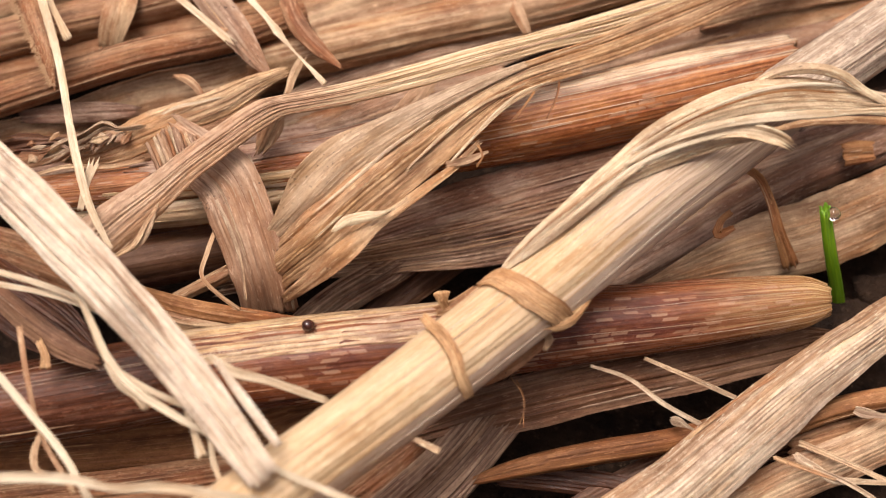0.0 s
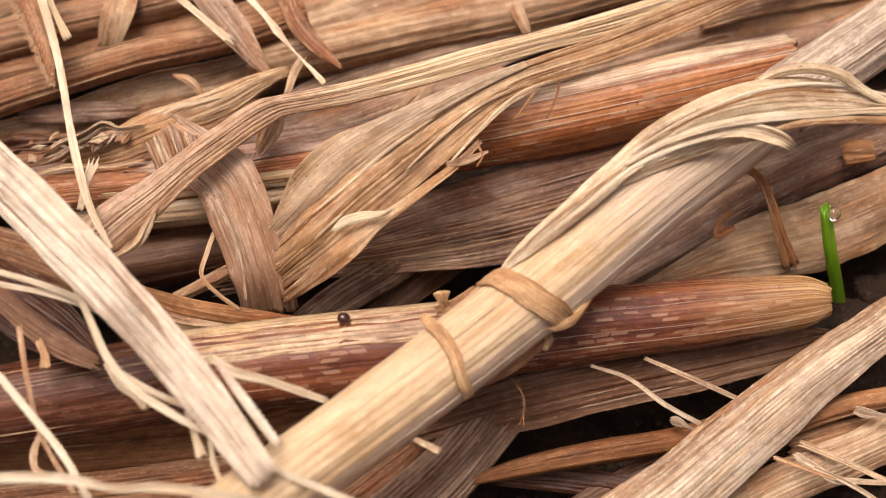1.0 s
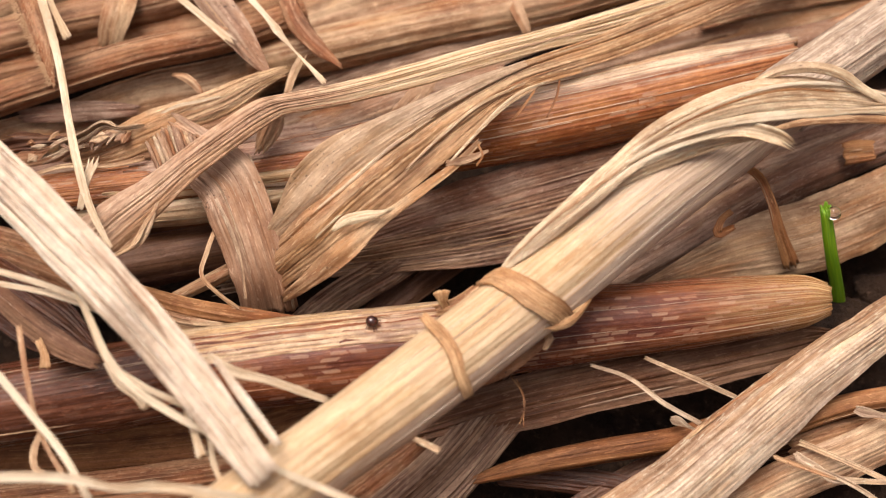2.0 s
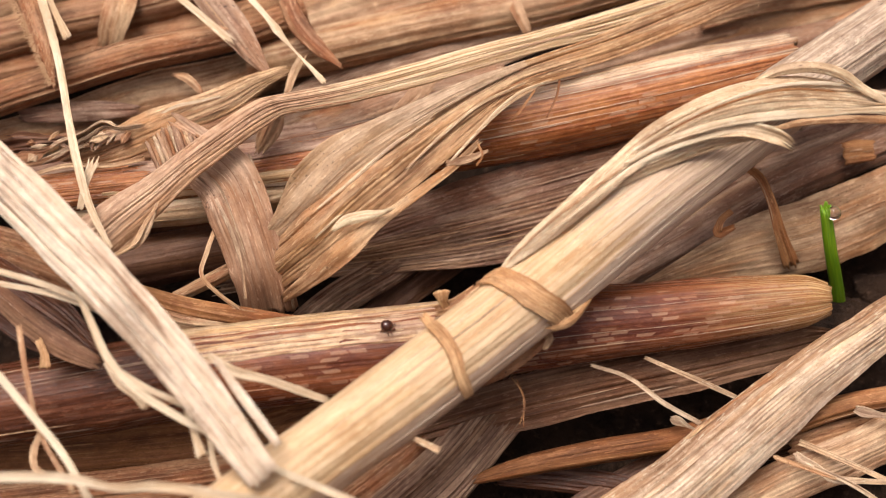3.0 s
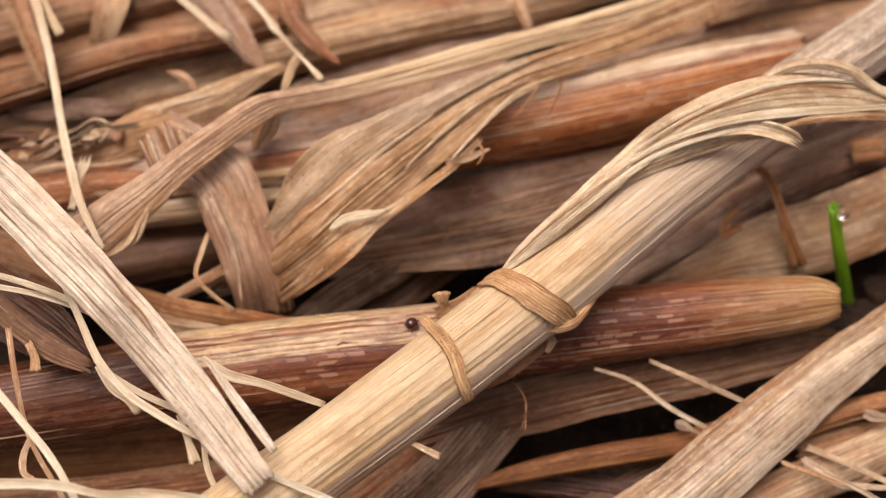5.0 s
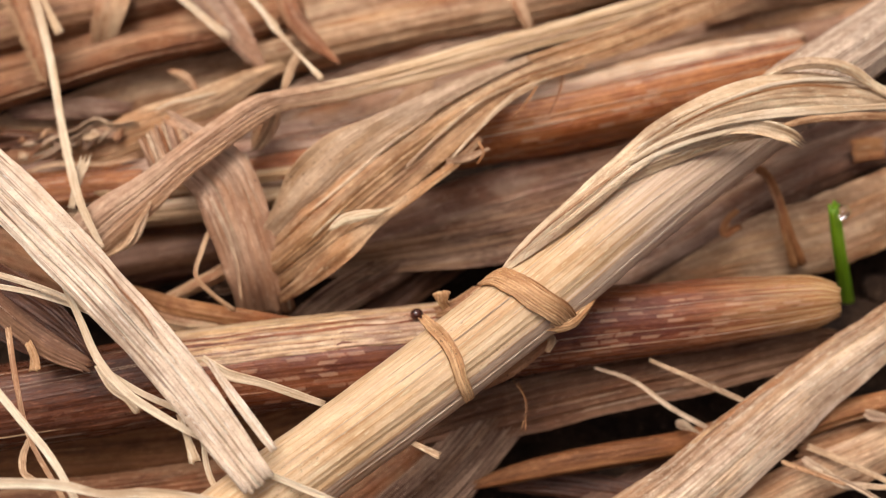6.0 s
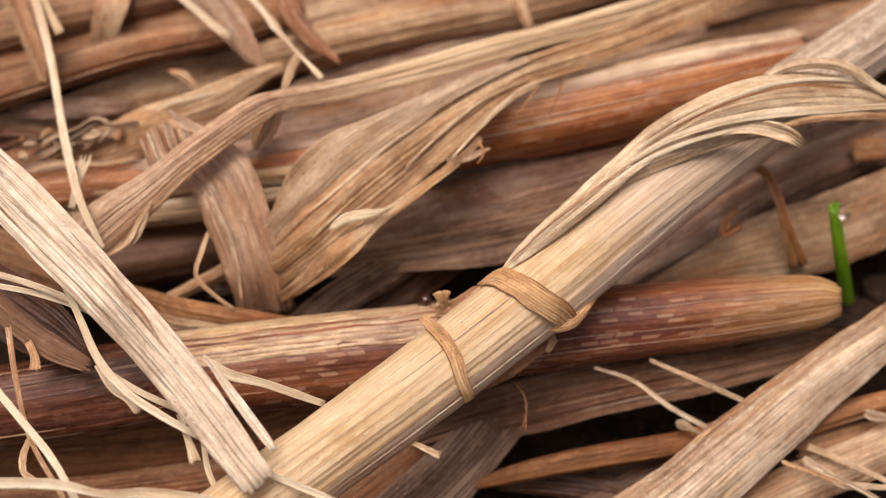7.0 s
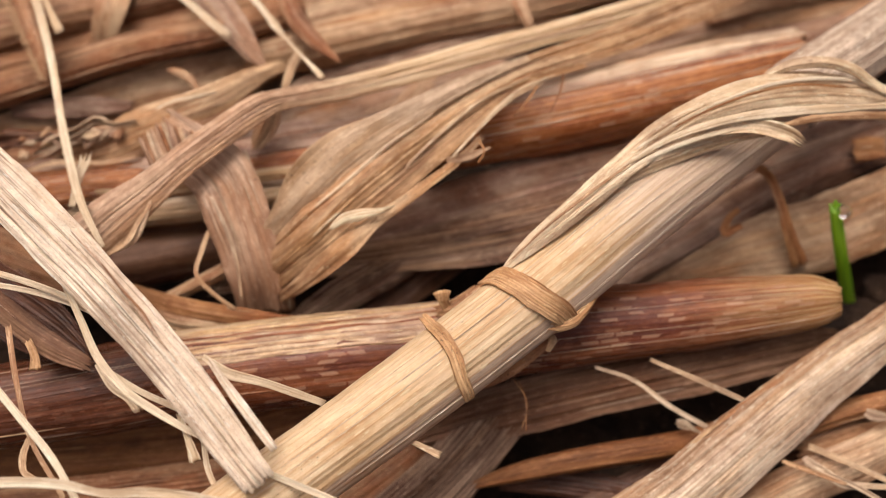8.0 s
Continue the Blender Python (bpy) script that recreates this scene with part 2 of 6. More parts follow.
RUST = (0.33, 0.115, 0.04)
M = {
    "cream": straw("cream_straw", (0.76, 0.57, 0.36), (0.68, 0.47, 0.265), (0.44, 0.225, 0.075), (0.56, 0.34, 0.155), 0.18, 0.2, 0.35, rough=0.46, gloss=0.35, spacing=0.55, lines=(0.62, 0.3), grime=0.34, tint=0.0, scuffed=0.14, dusty=0.2, steady=0.85, threads=0.22, tip=(66, 76, (0.46, 0.33, 0.235), (0.68, 0.54, 0.41)), flank=(-1.0, 1.6, -9, 99, (0.76, 0.62, 0.49), (0.55, 0.39, 0.29))),
    "bleached": straw("bleached_straw", (0.82, 0.69, 0.54), (0.72, 0.57, 0.42), (0.17, 0.10, 0.065), (0.60, 0.42, 0.27), 0.45, 0.2, 0.5, spacing=0.45, lines=(0.5, 0.3), grime=0.45, dusty=0.4, grit=0.58, dot=1.9, tint=0.1, scuffed=0.4, steady=0.25, threads=0.65),
    "aged": straw("aged_straw", (0.70, 0.55, 0.385), (0.49, 0.345, 0.225), (0.16, 0.088, 0.054), (0.38, 0.235, 0.14), 0.7, 0.35, 0.3, dusty=0.5),
    "speckled": straw("speckled_grey_straw", (0.70, 0.57, 0.44), (0.48, 0.36, 0.265), (0.14, 0.085, 0.06), (0.36, 0.24, 0.16), 0.6, 0.3, 1.0, dusty=0.6, dot=0.8, tint=0.1, steady=0.4, spacing=0.3, lines=(0.5, 0.4)),
    "lobe": straw("grey_tan_leaf", (0.58, 0.43, 0.29), (0.47, 0.325, 0.20), (0.23, 0.13, 0.075), (0.47, 0.29, 0.15), 0.2, 0.45, 0.6, lines=(0.12, 0.2), spacing=0.24, grime=0.55, threads=0.15, dot=0.9),
    "pleated": straw("golden_pleated_leaf", (0.63, 0.42, 0.235), (0.42, 0.235, 0.115), (0.15, 0.064, 0.03), (0.47, 0.235, 0.09), 0.35, 0.5, 0.3, lines=(0.35, 0.4), spacing=0.26),
    "rosy": straw("rosy_brown_leaf", (0.63, 0.445, 0.305), (0.46, 0.285, 0.18), (0.19, 0.09, 0.05), (0.42, 0.22, 0.11), 0.35, 0.35, 0.4, lines=(0.3, 0.35), spacing=0.24, tint=0.25, tip=(20, 28, (0.56, 0.38, 0.20), (0.82, 0.66, 0.43)), flank=(-1.0, 0.4, -9, 30, (0.56, 0.35, 0.20), (0.43, 0.24, 0.125))),
    "drab": straw("drab_brown_leaf", (0.30, 0.172, 0.10), (0.175, 0.085, 0.045), (0.07, 0.032, 0.019), (0.24, 0.11, 0.055), 0.8, 0.35, 0.4, spacing=0.28, lines=(0.4, 0.5)),
    "husk": straw("straw_sheath", (0.78, 0.62, 0.42), (0.58, 0.405, 0.24), (0.26, 0.14, 0.07), (0.44, 0.265, 0.14), 0.45, 0.4, 0.3, gloss=0.4, rough=0.45, spacing=0.26, lines=(0.25, 0.35), tint=0.12, grime=0.5, threads=0.6),
    "ribbed": straw("ribbed_dark_straw", (0.42, 0.285, 0.19), (0.185, 0.10, 0.062), (0.045, 0.022, 0.015), (0.13, 0.06, 0.036), 0.25, 0.4, 0.4, spacing=0.34, lines=(0.85, 0.6), steady=0.75, threads=0.2),
    "glossy_dark": straw("dark_glossy_straw", (0.16, 0.075, 0.042), (0.085, 0.036, 0.022), (0.03, 0.013, 0.010), (0.10, 0.045, 0.038), 0.7, 0.4, 0.3, gloss=0.3, rough=0.28, spacing=0.5, lines=(0.5, 0.15)),
    "fibre": straw("pale_fibre", (0.76, 0.645, 0.475), (0.64, 0.49, 0.32), (0.40, 0.25, 0.14), (0.52, 0.34, 0.18), 0.4, 0.25, 0.05, grime=0.3, tint=0.0, scuffed=0.12),
    "tan": straw("tan_straw", (0.63, 0.45, 0.275), (0.40, 0.225, 0.118), (0.17, 0.074, 0.034), RUST, 0.5, 0.4, 0.3),
    "amber": straw("golden_tan_leaf", (0.65, 0.455, 0.27), (0.42, 0.245, 0.13), (0.165, 0.073, 0.035), (0.46, 0.23, 0.095), 0.4, 0.5, 0.4, lines=(0.3, 0.3), spacing=0.26),
    "frosted": straw("frosted_tan_leaf", (0.72, 0.58, 0.43), (0.50, 0.35, 0.225), (0.18, 0.095, 0.055), (0.44, 0.27, 0.16), 0.35, 0.3, 0.25, lines=(0.3, 0.45), spacing=0.26, dusty=0.3, scuffed=0.5, flank=(1.0, 1.4, -99, 199, (0.42, 0.26, 0.15), (0.29, 0.16, 0.085))),
    "rind": straw("cream_ribbed_rind", (0.70, 0.51, 0.30), (0.52, 0.32, 0.165), (0.15, 0.068, 0.042), (0.34, 0.19, 0.13), 0.4, 0.45, 0.6, cells=0.3, cell=(0.72, 0.57, 0.40), gloss=0.4, rough=0.32, spacing=0.32, lines=(0.85, 0.65), steady=0.55, threads=0.6),
    # tip: redder lower end, with its shade in depth put into the colour
    "tawny": straw("rosy_tan_leaf", (0.60, 0.43, 0.30), (0.39, 0.23, 0.145), (0.15, 0.068, 0.038), (0.40, 0.20, 0.10), 0.4, 0.45, 0.5, lines=(0.25, 0.4), spacing=0.25, tint=0.3, dot=1.0, threads=0.6, tip=(8.0, 17.0, (0.29, 0.145, 0.08), (0.41, 0.225, 0.13))),
    "leaf": straw("tan_leaf", (0.60, 0.43, 0.27), (0.42, 0.255, 0.145), (0.18, 0.082, 0.041), (0.42, 0.20, 0.085), 0.4, 0.45, 0.5, lines=(0.3, 0.35), spacing=0.26),
    "brown": straw("brown_straw", (0.48, 0.28, 0.155), (0.26, 0.12, 0.058), (0.085, 0.036, 0.02), RUST, 0.85, 0.4, 0.4, gloss=0.25),
    "dark": straw("dark_brown_straw", (0.20, 0.105, 0.06), (0.095, 0.043, 0.025), (0.026, 0.013, 0.009), (0.12, 0.055, 0.04), 0.9, 0.4, 0.3, gloss=0.25, rough=0.4),
    "grey": straw("weathered_grey_straw", (0.56, 0.41, 0.29), (0.35, 0.21, 0.135), (0.125, 0.062, 0.037), (0.36, 0.18, 0.092), 0.6, 0.4, 0.6, dot=1.0, tint=0.3),
    "plum": straw("plum_brown_straw", (0.52, 0.375, 0.275), (0.28, 0.16, 0.11), (0.07, 0.035, 0.028), (0.28, 0.135, 0.075), 0.45, 0.45, 0.5, gloss=0.2, rough=0.45, spacing=0.3, lines=(0.5, 0.4), threads=0.4),
    "red": straw("red_brown_straw", (0.49, 0.21, 0.075), (0.33, 0.11, 0.036), (0.12, 0.036, 0.016), (0.28, 0.08, 0.022), 0.45, 0.5, 0.35, cells=0.45, cell=(0.60, 0.40, 0.27), gloss=0.35, rough=0.26, spacing=0.4, lines=(0.55, 0.5), steady=0.15, threads=0.5, tint=0.3, flank=(1.0, 0.9, 30, 99, (0.84, 0.70, 0.50), (0.36, 0.23, 0.16))),
    "mottled": straw("mottled_red_straw", (0.30, 0.11, 0.048), (0.20, 0.056, 0.022), (0.065, 0.02, 0.011), (0.14, 0.048, 0.035), 0.35, 0.6, 0.5, cells=0.55, cell=(0.50, 0.30, 0.19), gloss=0.3, tint=0.0, rough=0.26, spacing=0.42, lines=(0.5, 0.12), threads=0.35, flank=(1.0, -9, -20, 29, (0.15, 0.05, 0.022), (0.075, 0.025, 0.012)), tip=(62, 76, (0.50, 0.26, 0.095), (0.72, 0.49, 0.23))),
    "glint_silver": straw("silvery_straw", (0.66, 0.52, 0.38), (0.50, 0.35, 0.23), (0.22, 0.12, 0.075), (0.38, 0.23, 0.13), 0.8, 0.3, 0.5, gloss=0.6, rough=0.36),
    "wrap": straw("rust_tan_strip", (0.71, 0.465, 0.25), (0.54, 0.285, 0.125), (0.22, 0.09, 0.04), (0.44, 0.21, 0.08), 0.5, 0.35, 0.8, dusty=0.6, spacing=0.2, lines=(0.4, 0.5), steady=0.4, tint=0.0, dot=1.4, threads=0.5),
    "umber": straw("umber_twig", (0.36, 0.16, 0.06), (0.21, 0.085, 0.03), (0.09, 0.034, 0.015), (0.26, 0.10, 0.035), 0.5, 0.4, 0.4),
    "rust": straw("rust_brown_straw", (0.48, 0.25, 0.105), (0.32, 0.14, 0.05), (0.12, 0.046, 0.02), RUST, 0.5, 0.4, 0.4),
}

VEIN = {key: ("tan", "leaf") for key in M}
VEIN.update(pleated=("husk", "tan"), rind=("cream", "tan"), frosted=("aged", "frosted"), tawny=("aged", "tawny"), amber=("amber", "tan"), husk=("cream", "tan"), lobe=("lobe",), drab=("grey", "brown"), rosy=("tan", "rosy"), umber=("rust", "umber"), ribbed=("grey", "tan"), glossy_dark=("brown", "dark"), speckled=("aged", "leaf"), aged=("aged", "leaf"), cream=("bleached", "fibre"), bleached=("bleached", "tan"), dark=("brown", "dark"), brown=("tan", "brown"), plum=("grey", "plum"), fibre=("fibre",), red=("tan", "red"), mottled=("red", "tan"))

# ---- shapes ----
def spline(points, steps):
    """Smooth curve through control points of any number of columns, evenly stepped."""
    p = np.array(points, float)
    gap = np.maximum(np.linalg.norm(np.diff(p[:, :3], axis=0), axis=1), 1e-6)
    t = np.concatenate([[0], np.cumsum(gap)])
    slope = np.gradient(p, t, axis=0) if len(p) > 2 else np.repeat((p[1:] - p[:1]) / gap[0], 2, axis=0)
    s = np.linspace(0, t[-1], steps)
    i = np.clip(np.searchsorted(t, s, side="right") - 1, 0, len(p) - 2)
    h = (t[i + 1] - t[i])[:, None]
    u = ((s - t[i]) / (t[i + 1] - t[i]))[:, None]
    out = (2 * u**3 - 3 * u**2 + 1) * p[i] + (u**3 - 2 * u**2 + u) * h * slope[i] + (3 * u**2 - 2 * u**3) * p[i + 1] + (u**3 - u**2) * h * slope[i + 1]
    return out, s


def wave(seed, x, sizes, gains):
    """Smooth one-dimensional noise, a sum of sines with random phases."""
    r = np.random.RandomState(seed)
    y = np.zeros_like(x)
    for size, gain in zip(sizes, gains):
        for k in range(3):
            y += gain * np.sin(x * 2 * np.pi / (size * r.uniform(0.7, 1.4)) + r.uniform(0, 6.28)) / 1.7
    return y


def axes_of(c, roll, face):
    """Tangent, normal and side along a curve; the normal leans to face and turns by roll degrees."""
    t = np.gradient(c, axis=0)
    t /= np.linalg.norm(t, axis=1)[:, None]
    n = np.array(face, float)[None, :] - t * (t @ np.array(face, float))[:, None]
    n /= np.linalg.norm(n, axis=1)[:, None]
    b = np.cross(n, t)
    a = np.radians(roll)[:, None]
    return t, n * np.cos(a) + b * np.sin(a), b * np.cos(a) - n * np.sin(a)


def mesh_from(name, rings, u, v, material, closed=True, caps=True):
    """A mesh of rings (rows, columns, 3) in mm, with its UV map in mm."""
    rows, cols = rings.shape[:2]
    verts = (rings.reshape(-1, 3) * MM).tolist()
    r, c = np.meshgrid(np.arange(rows - 1), np.arange(cols if closed else cols - 1), indexing="ij")
    d = (c + 1) % cols
    quads = np.stack([r * cols + c, r * cols + d, (r + 1) * cols + d, (r + 1) * cols + c], -1).reshape(-1, 4)
    uvs = np.stack([np.stack([u[r, c], v[r, c]], -1), np.stack([u[r, d], v[r, d]], -1), np.stack([u[r + 1, d], v[r + 1, d]], -1), np.stack([u[r + 1, c], v[r + 1, c]], -1)], -2).reshape(-1, 2)
    faces = quads.tolist()
    if caps:
        last = (rows - 1) * cols
        half = cols // 2
        # strips across each end, matching columns of the two sides
        for base, flip in ((0, False), (last, True)):
            for k in range(half - 1):
                q = [base + k, base + cols - 1 - k, base + cols - 2 - k, base + k + 1]
                faces.append(q[::-1] if flip else q)
                row = 0 if base == 0 else rows - 1
                uvs = np.concatenate([uvs, [[u[row, j - base], v[row, j - base]] for j in faces[-1]]])
    me = bpy.data.meshes.new(name)
    me.from_pydata(verts, [], faces)
    layer = me.uv_layers.new(name="UVMap")
    layer.data.foreach_set("uv", uvs.ravel())
    me.polygons.foreach_set("use_smooth", [True] * len(me.polygons))
    me.materials.append(material)
    me.update()
    return me


COUNT = [0]


def blade_mesh(name, points, material, arch=0.12, ribs=0.3, relief=0.028, thick=0.14, fray=(0.3, 0.3), ragged=0.03, face=(0, -0.42, 0.906), fold=0.0, pleat=0.0, cols=0, cracks=(), crumple=0.022):
    """A leaf blade, strip or fibre. points: x, y, z, width (mm) and, if given, roll (degrees) along its middle.
    arch: hollow of the cross-section as a share of the width; ribs: spacing of the veins; fray: jaggedness of the two ends."""
    COUNT[0] += 1
    seed = COUNT[0]
    pts = [tuple(p) + (0.0,) * (5 - len(p)) for p in points]
    size = sum((Vector(a[:3]) - Vector(b[:3])).length for a, b in zip(pts, pts[1:]))
    widest = max(p[3] for p in pts)
    steps = int(min(150, max(14, size / 0.45)))
    cols = cols or int(min(64, max(7, widest / ribs * 4.2)))
    k, s = spline(pts, steps)
    c, w, roll = k[:, :3], np.maximum(k[:, 3], 0.03), k[:, 4]
    t, n, b = axes_of(c, roll, face)
    x = np.linspace(-1, 1, cols)
    off = x * (widest / 2)
    rib = wave(seed, off, (ribs, ribs * 2.3, widest * 0.6), (1.0, 0.8, 0.9 + 0.0 * fold))
    r = np.random.RandomState(seed + 999)
    left = 1 + ragged * wave(seed + 1, s, (0.6, 5.0, 16.0), (0.3, 0.5, 1.0))
    right = 1 + ragged * wave(seed + 2, s, (0.6, 5.0, 16.0), (0.3, 0.5, 1.0))
    span = np.where(x[None, :] < 0, left[:, None], right[:, None]) * x[None, :] * (w / 2)[:, None]
    bow = -arch * w[:, None] * (x[None, :] ** 2) - fold * w[:, None] * np.abs(x[None, :])
    mod = 1 + 0.4 * wave(seed + 5, s, (4.0, 11.0), (0.6, 0.6))[:, None]
    up = bow + relief * np.minimum(1.0, w / 1.2)[:, None] * rib[None, :] * mod
    if pleat:
        up = up + pleat * w[:, None] * wave(seed + 8, x + 0 * x, (0.5, 0.9), (0.6, 0.8))[None, :] * (0.8 + 0.3 * wave(seed + 9, s, (16.0,), (0.7,))[:, None])
    along = [wave(seed + 20 + j, s, (4.5 + 3 * j, 13.0), (0.8, 0.6)) for j in range(3)]
    up = up + crumple * w[:, None] * sum(a[:, None] * np.sin((j + 1) * 1.7 * x + j)[None, :] for j, a in enumerate(along))
    for place, depth, wide in cracks:
        line = place + 0.05 * wave(seed + 11, s, (12.0, 30.0), (0.6, 0.8))[:, None]
        up = up - depth * np.exp(-(((x[None, :] - line) / wide) ** 2)) * np.clip(0.7 + 0.6 * wave(seed + 12, s, (7.0, 16.0), (0.6, 0.6))[:, None], 0.1, 1.3)
    # jagged ends: each column ends a little earlier or later
    jag = [fray[e] * (np.convolve(r.uniform(-1, 1, cols + 2), (0.4, 0.5, 0.4), "valid") * 0.45 + wave(seed + 6 + e, off, (widest * 0.5, widest * 0.22), (0.6, 0.5))) for e in (0, 1)]
    fade0, fade1 = np.exp(-s / 0.9)[:, None], np.exp(-(s[-1] - s) / 0.9)[:, None]
    slide = jag[0][None, :] * fade0 + jag[1][None, :] * fade1
    th = thick * np.minimum(1.0, w / 0.9)[:, None] * (1 - 0.75 * np.abs(x[None, :]) ** 3)
    top = c[:, None] + b[:, None] * span[..., None] + n[:, None] * up[..., None] + t[:, None] * slide[..., None]
    low = top - n[:, None] * th[..., None]
    rings = np.concatenate([top, low[:, ::-1]], 1)
    u = np.concatenate([span, span[:, ::-1]], 1)
    v = np.repeat((s[:, None]), 2 * cols, 1) + np.concatenate([slide, slide[:, ::-1]], 1)
    return mesh_from(name, rings, u, v, material)


def stem_mesh(name, points, material, ribs=0.45, relief=0.05, flat=1.0, ends=(0, 0), fray=0.5, wall=0.55, face=(0, -0.42, 0.906), cols=64, ragged=0.008, creases=()):
    """A round hollow stem. points: x, y, z, diameter (mm). ends: 1 where an end is open and shows its wall. creases: (angle, depth, width) of sunken lines."""
    COUNT[0] += 1
    seed = COUNT[0]
    pts = [tuple(p) + (0.0,) * (5 - len(p)) for p in points]
    size = sum((Vector(a[:3]) - Vector(b[:3])).length for a, b in zip(pts, pts[1:]))
    steps = int(min(180, max(24, size / 0.5)))
    k, s = spline(pts, steps)
    c, rad, roll = k[:, :3], np.maximum(k[:, 3], 0.05) / 2, k[:, 4]
    t, n, b = axes_of(c, roll, face)
    a = np.linspace(0, 2 * np.pi, cols, endpoint=False)
    big = rad.max()
    arc = a * big
    rib = wave(seed, arc, (ribs, ribs * 2.2), (0.8, 0.7)) + wave(seed + 1, arc, (big * 1.2,), (0.9,))
    rib *= np.minimum(1, np.minimum(a, 2 * np.pi - a) / 0.15)
    for angle, depth, wide in creases:
        rib -= depth / relief * np.exp(-(((a - radians(angle)) / wide) ** 2))
    lump = wave(seed + 2, s, (2.5, 9.0, 21.0), (0.4, 0.8, 1.0))
    radius = rad[:, None] * (1 + ragged * lump[:, None]) + relief * rib[None, :] * (1 + 0.35 * wave(seed + 3, s, (5.0, 13.0), (0.6, 0.6))[:, None])
    r = np.random.RandomState(seed + 99)
    slide = np.zeros((steps, cols))
    for e in (0, 1):
        if ends[e]:
            rough_end = r.uniform(-0.5, 0.5, cols)
            jag = fray * (0.6 * (rough_end + np.roll(rough_end, 1)) + wave(seed + 4 + e, arc, (big * 0.9, big * 0.3), (0.7, 0.6)))
            slide += jag[None, :] * (np.exp(-s / 0.7) if e == 0 else np.exp(-(s[-1] - s) / 0.7))[:, None]
    ring = lambda q: c[:, None] + b[:, None] * (q * np.sin(a)[None, :])[..., None] + n[:, None] * (flat * q * np.cos(a)[None, :])[..., None] + t[:, None] * slide[..., None]
    outer = ring(radius)
    u = np.repeat((((a + np.pi) % (2 * np.pi)) - np.pi)[None, :] * big, steps, 0)
    v = s[:, None] + slide
    parts, us, vs = [outer], [u], [v]
    if ends[1]:
        inner = ring(radius - wall)[::-1][:10]
        parts, us, vs = parts + [inner], us + [u[:10]], vs + [v[::-1][:10]]
    if ends[0]:
        inner = ring(radius - wall)[:10][::-1]
        parts, us, vs = [inner] + parts, [u[:10]] + us, [v[:10][::-1]] + vs
    return mesh_from(name, np.concatenate(parts), np.concatenate(us), np.concatenate(vs), material, caps=False)


def shell_mesh(name, points, material, start, stop, low, high, lift=0.10, thick=0.14, ribs=0.35, relief=0.04, flat=1.0, face=(0, -0.42, 0.906), fray=0.5, ragged=0.12):
    """A piece of leaf sheath that lies round a stem: from start to stop mm along it, and between two angles round it."""
    COUNT[0] += 1
    seed = COUNT[0]
    pts = [tuple(p) + (0.0,) * (5 - len(p)) for p in points]
    k, s = spline(pts, 400)
    t, n, b = axes_of(k[:, :3], k[:, 4], face)
    steps, cols = int(max(16, (stop - start) / 0.45)), int(max(10, (high - low) / 3.0))
    q = np.linspace(start, stop, steps)
    at = lambda m: np.stack([np.interp(q, s, m[:, j]) for j in range(m.shape[1])], 1)
    c, t, n, b, rad = at(k[:, :3]), at(t), at(n), at(b), at(k[:, 3:4]) / 2
    x = np.linspace(0, 1, cols)
    lo = low + ragged * 40 * wave(seed, q, (1.5, 6.0, 15.0), (0.25, 0.5, 0.6))
    hi = high + ragged * 40 * wave(seed + 1, q, (1.5, 6.0, 15.0), (0.25, 0.5, 0.6))
    a = np.radians(lo[:, None] * (1 - x)[None, :] + hi[:, None] * x[None, :])
    arc = x * radians(high - low) * rad.max()
    rib = wave(seed + 2, arc, (ribs, ribs * 2.3), (1.0, 0.8))
    r = np.random.RandomState(seed)
    jag = [fray * (r.uniform(-0.5, 0.5, cols) + wave(seed + 3 + e, arc, (1.6, 0.5), (0.8, 0.5))) for e in (0, 1)]
    slide = jag[0][None, :] * np.exp(-(q - start) / 0.9)[:, None] + jag[1][None, :] * np.exp(-(stop - q) / 0.9)[:, None]
    ring = lambda g: c[:, None] + b[:, None] * (g * np.sin(a))[..., None] + n[:, None] * (flat * g * np.cos(a))[..., None] + t[:, None] * slide[..., None]
    edge = np.minimum(x, 1 - x)
    top = ring(rad + lift + thick * np.minimum(1, edge / 0.06)[None, :] + relief * rib[None, :])
    rings = np.concatenate([top, ring(rad - 0.12 + 0 * a)[:, ::-1]], 1)
    u = np.concatenate([a, a[:, ::-1]], 1) * rad.max()
    v = q[:, None] + np.concatenate([slide, slide[:, ::-1]], 1)
    return mesh_from(name, rings, u, v, material)


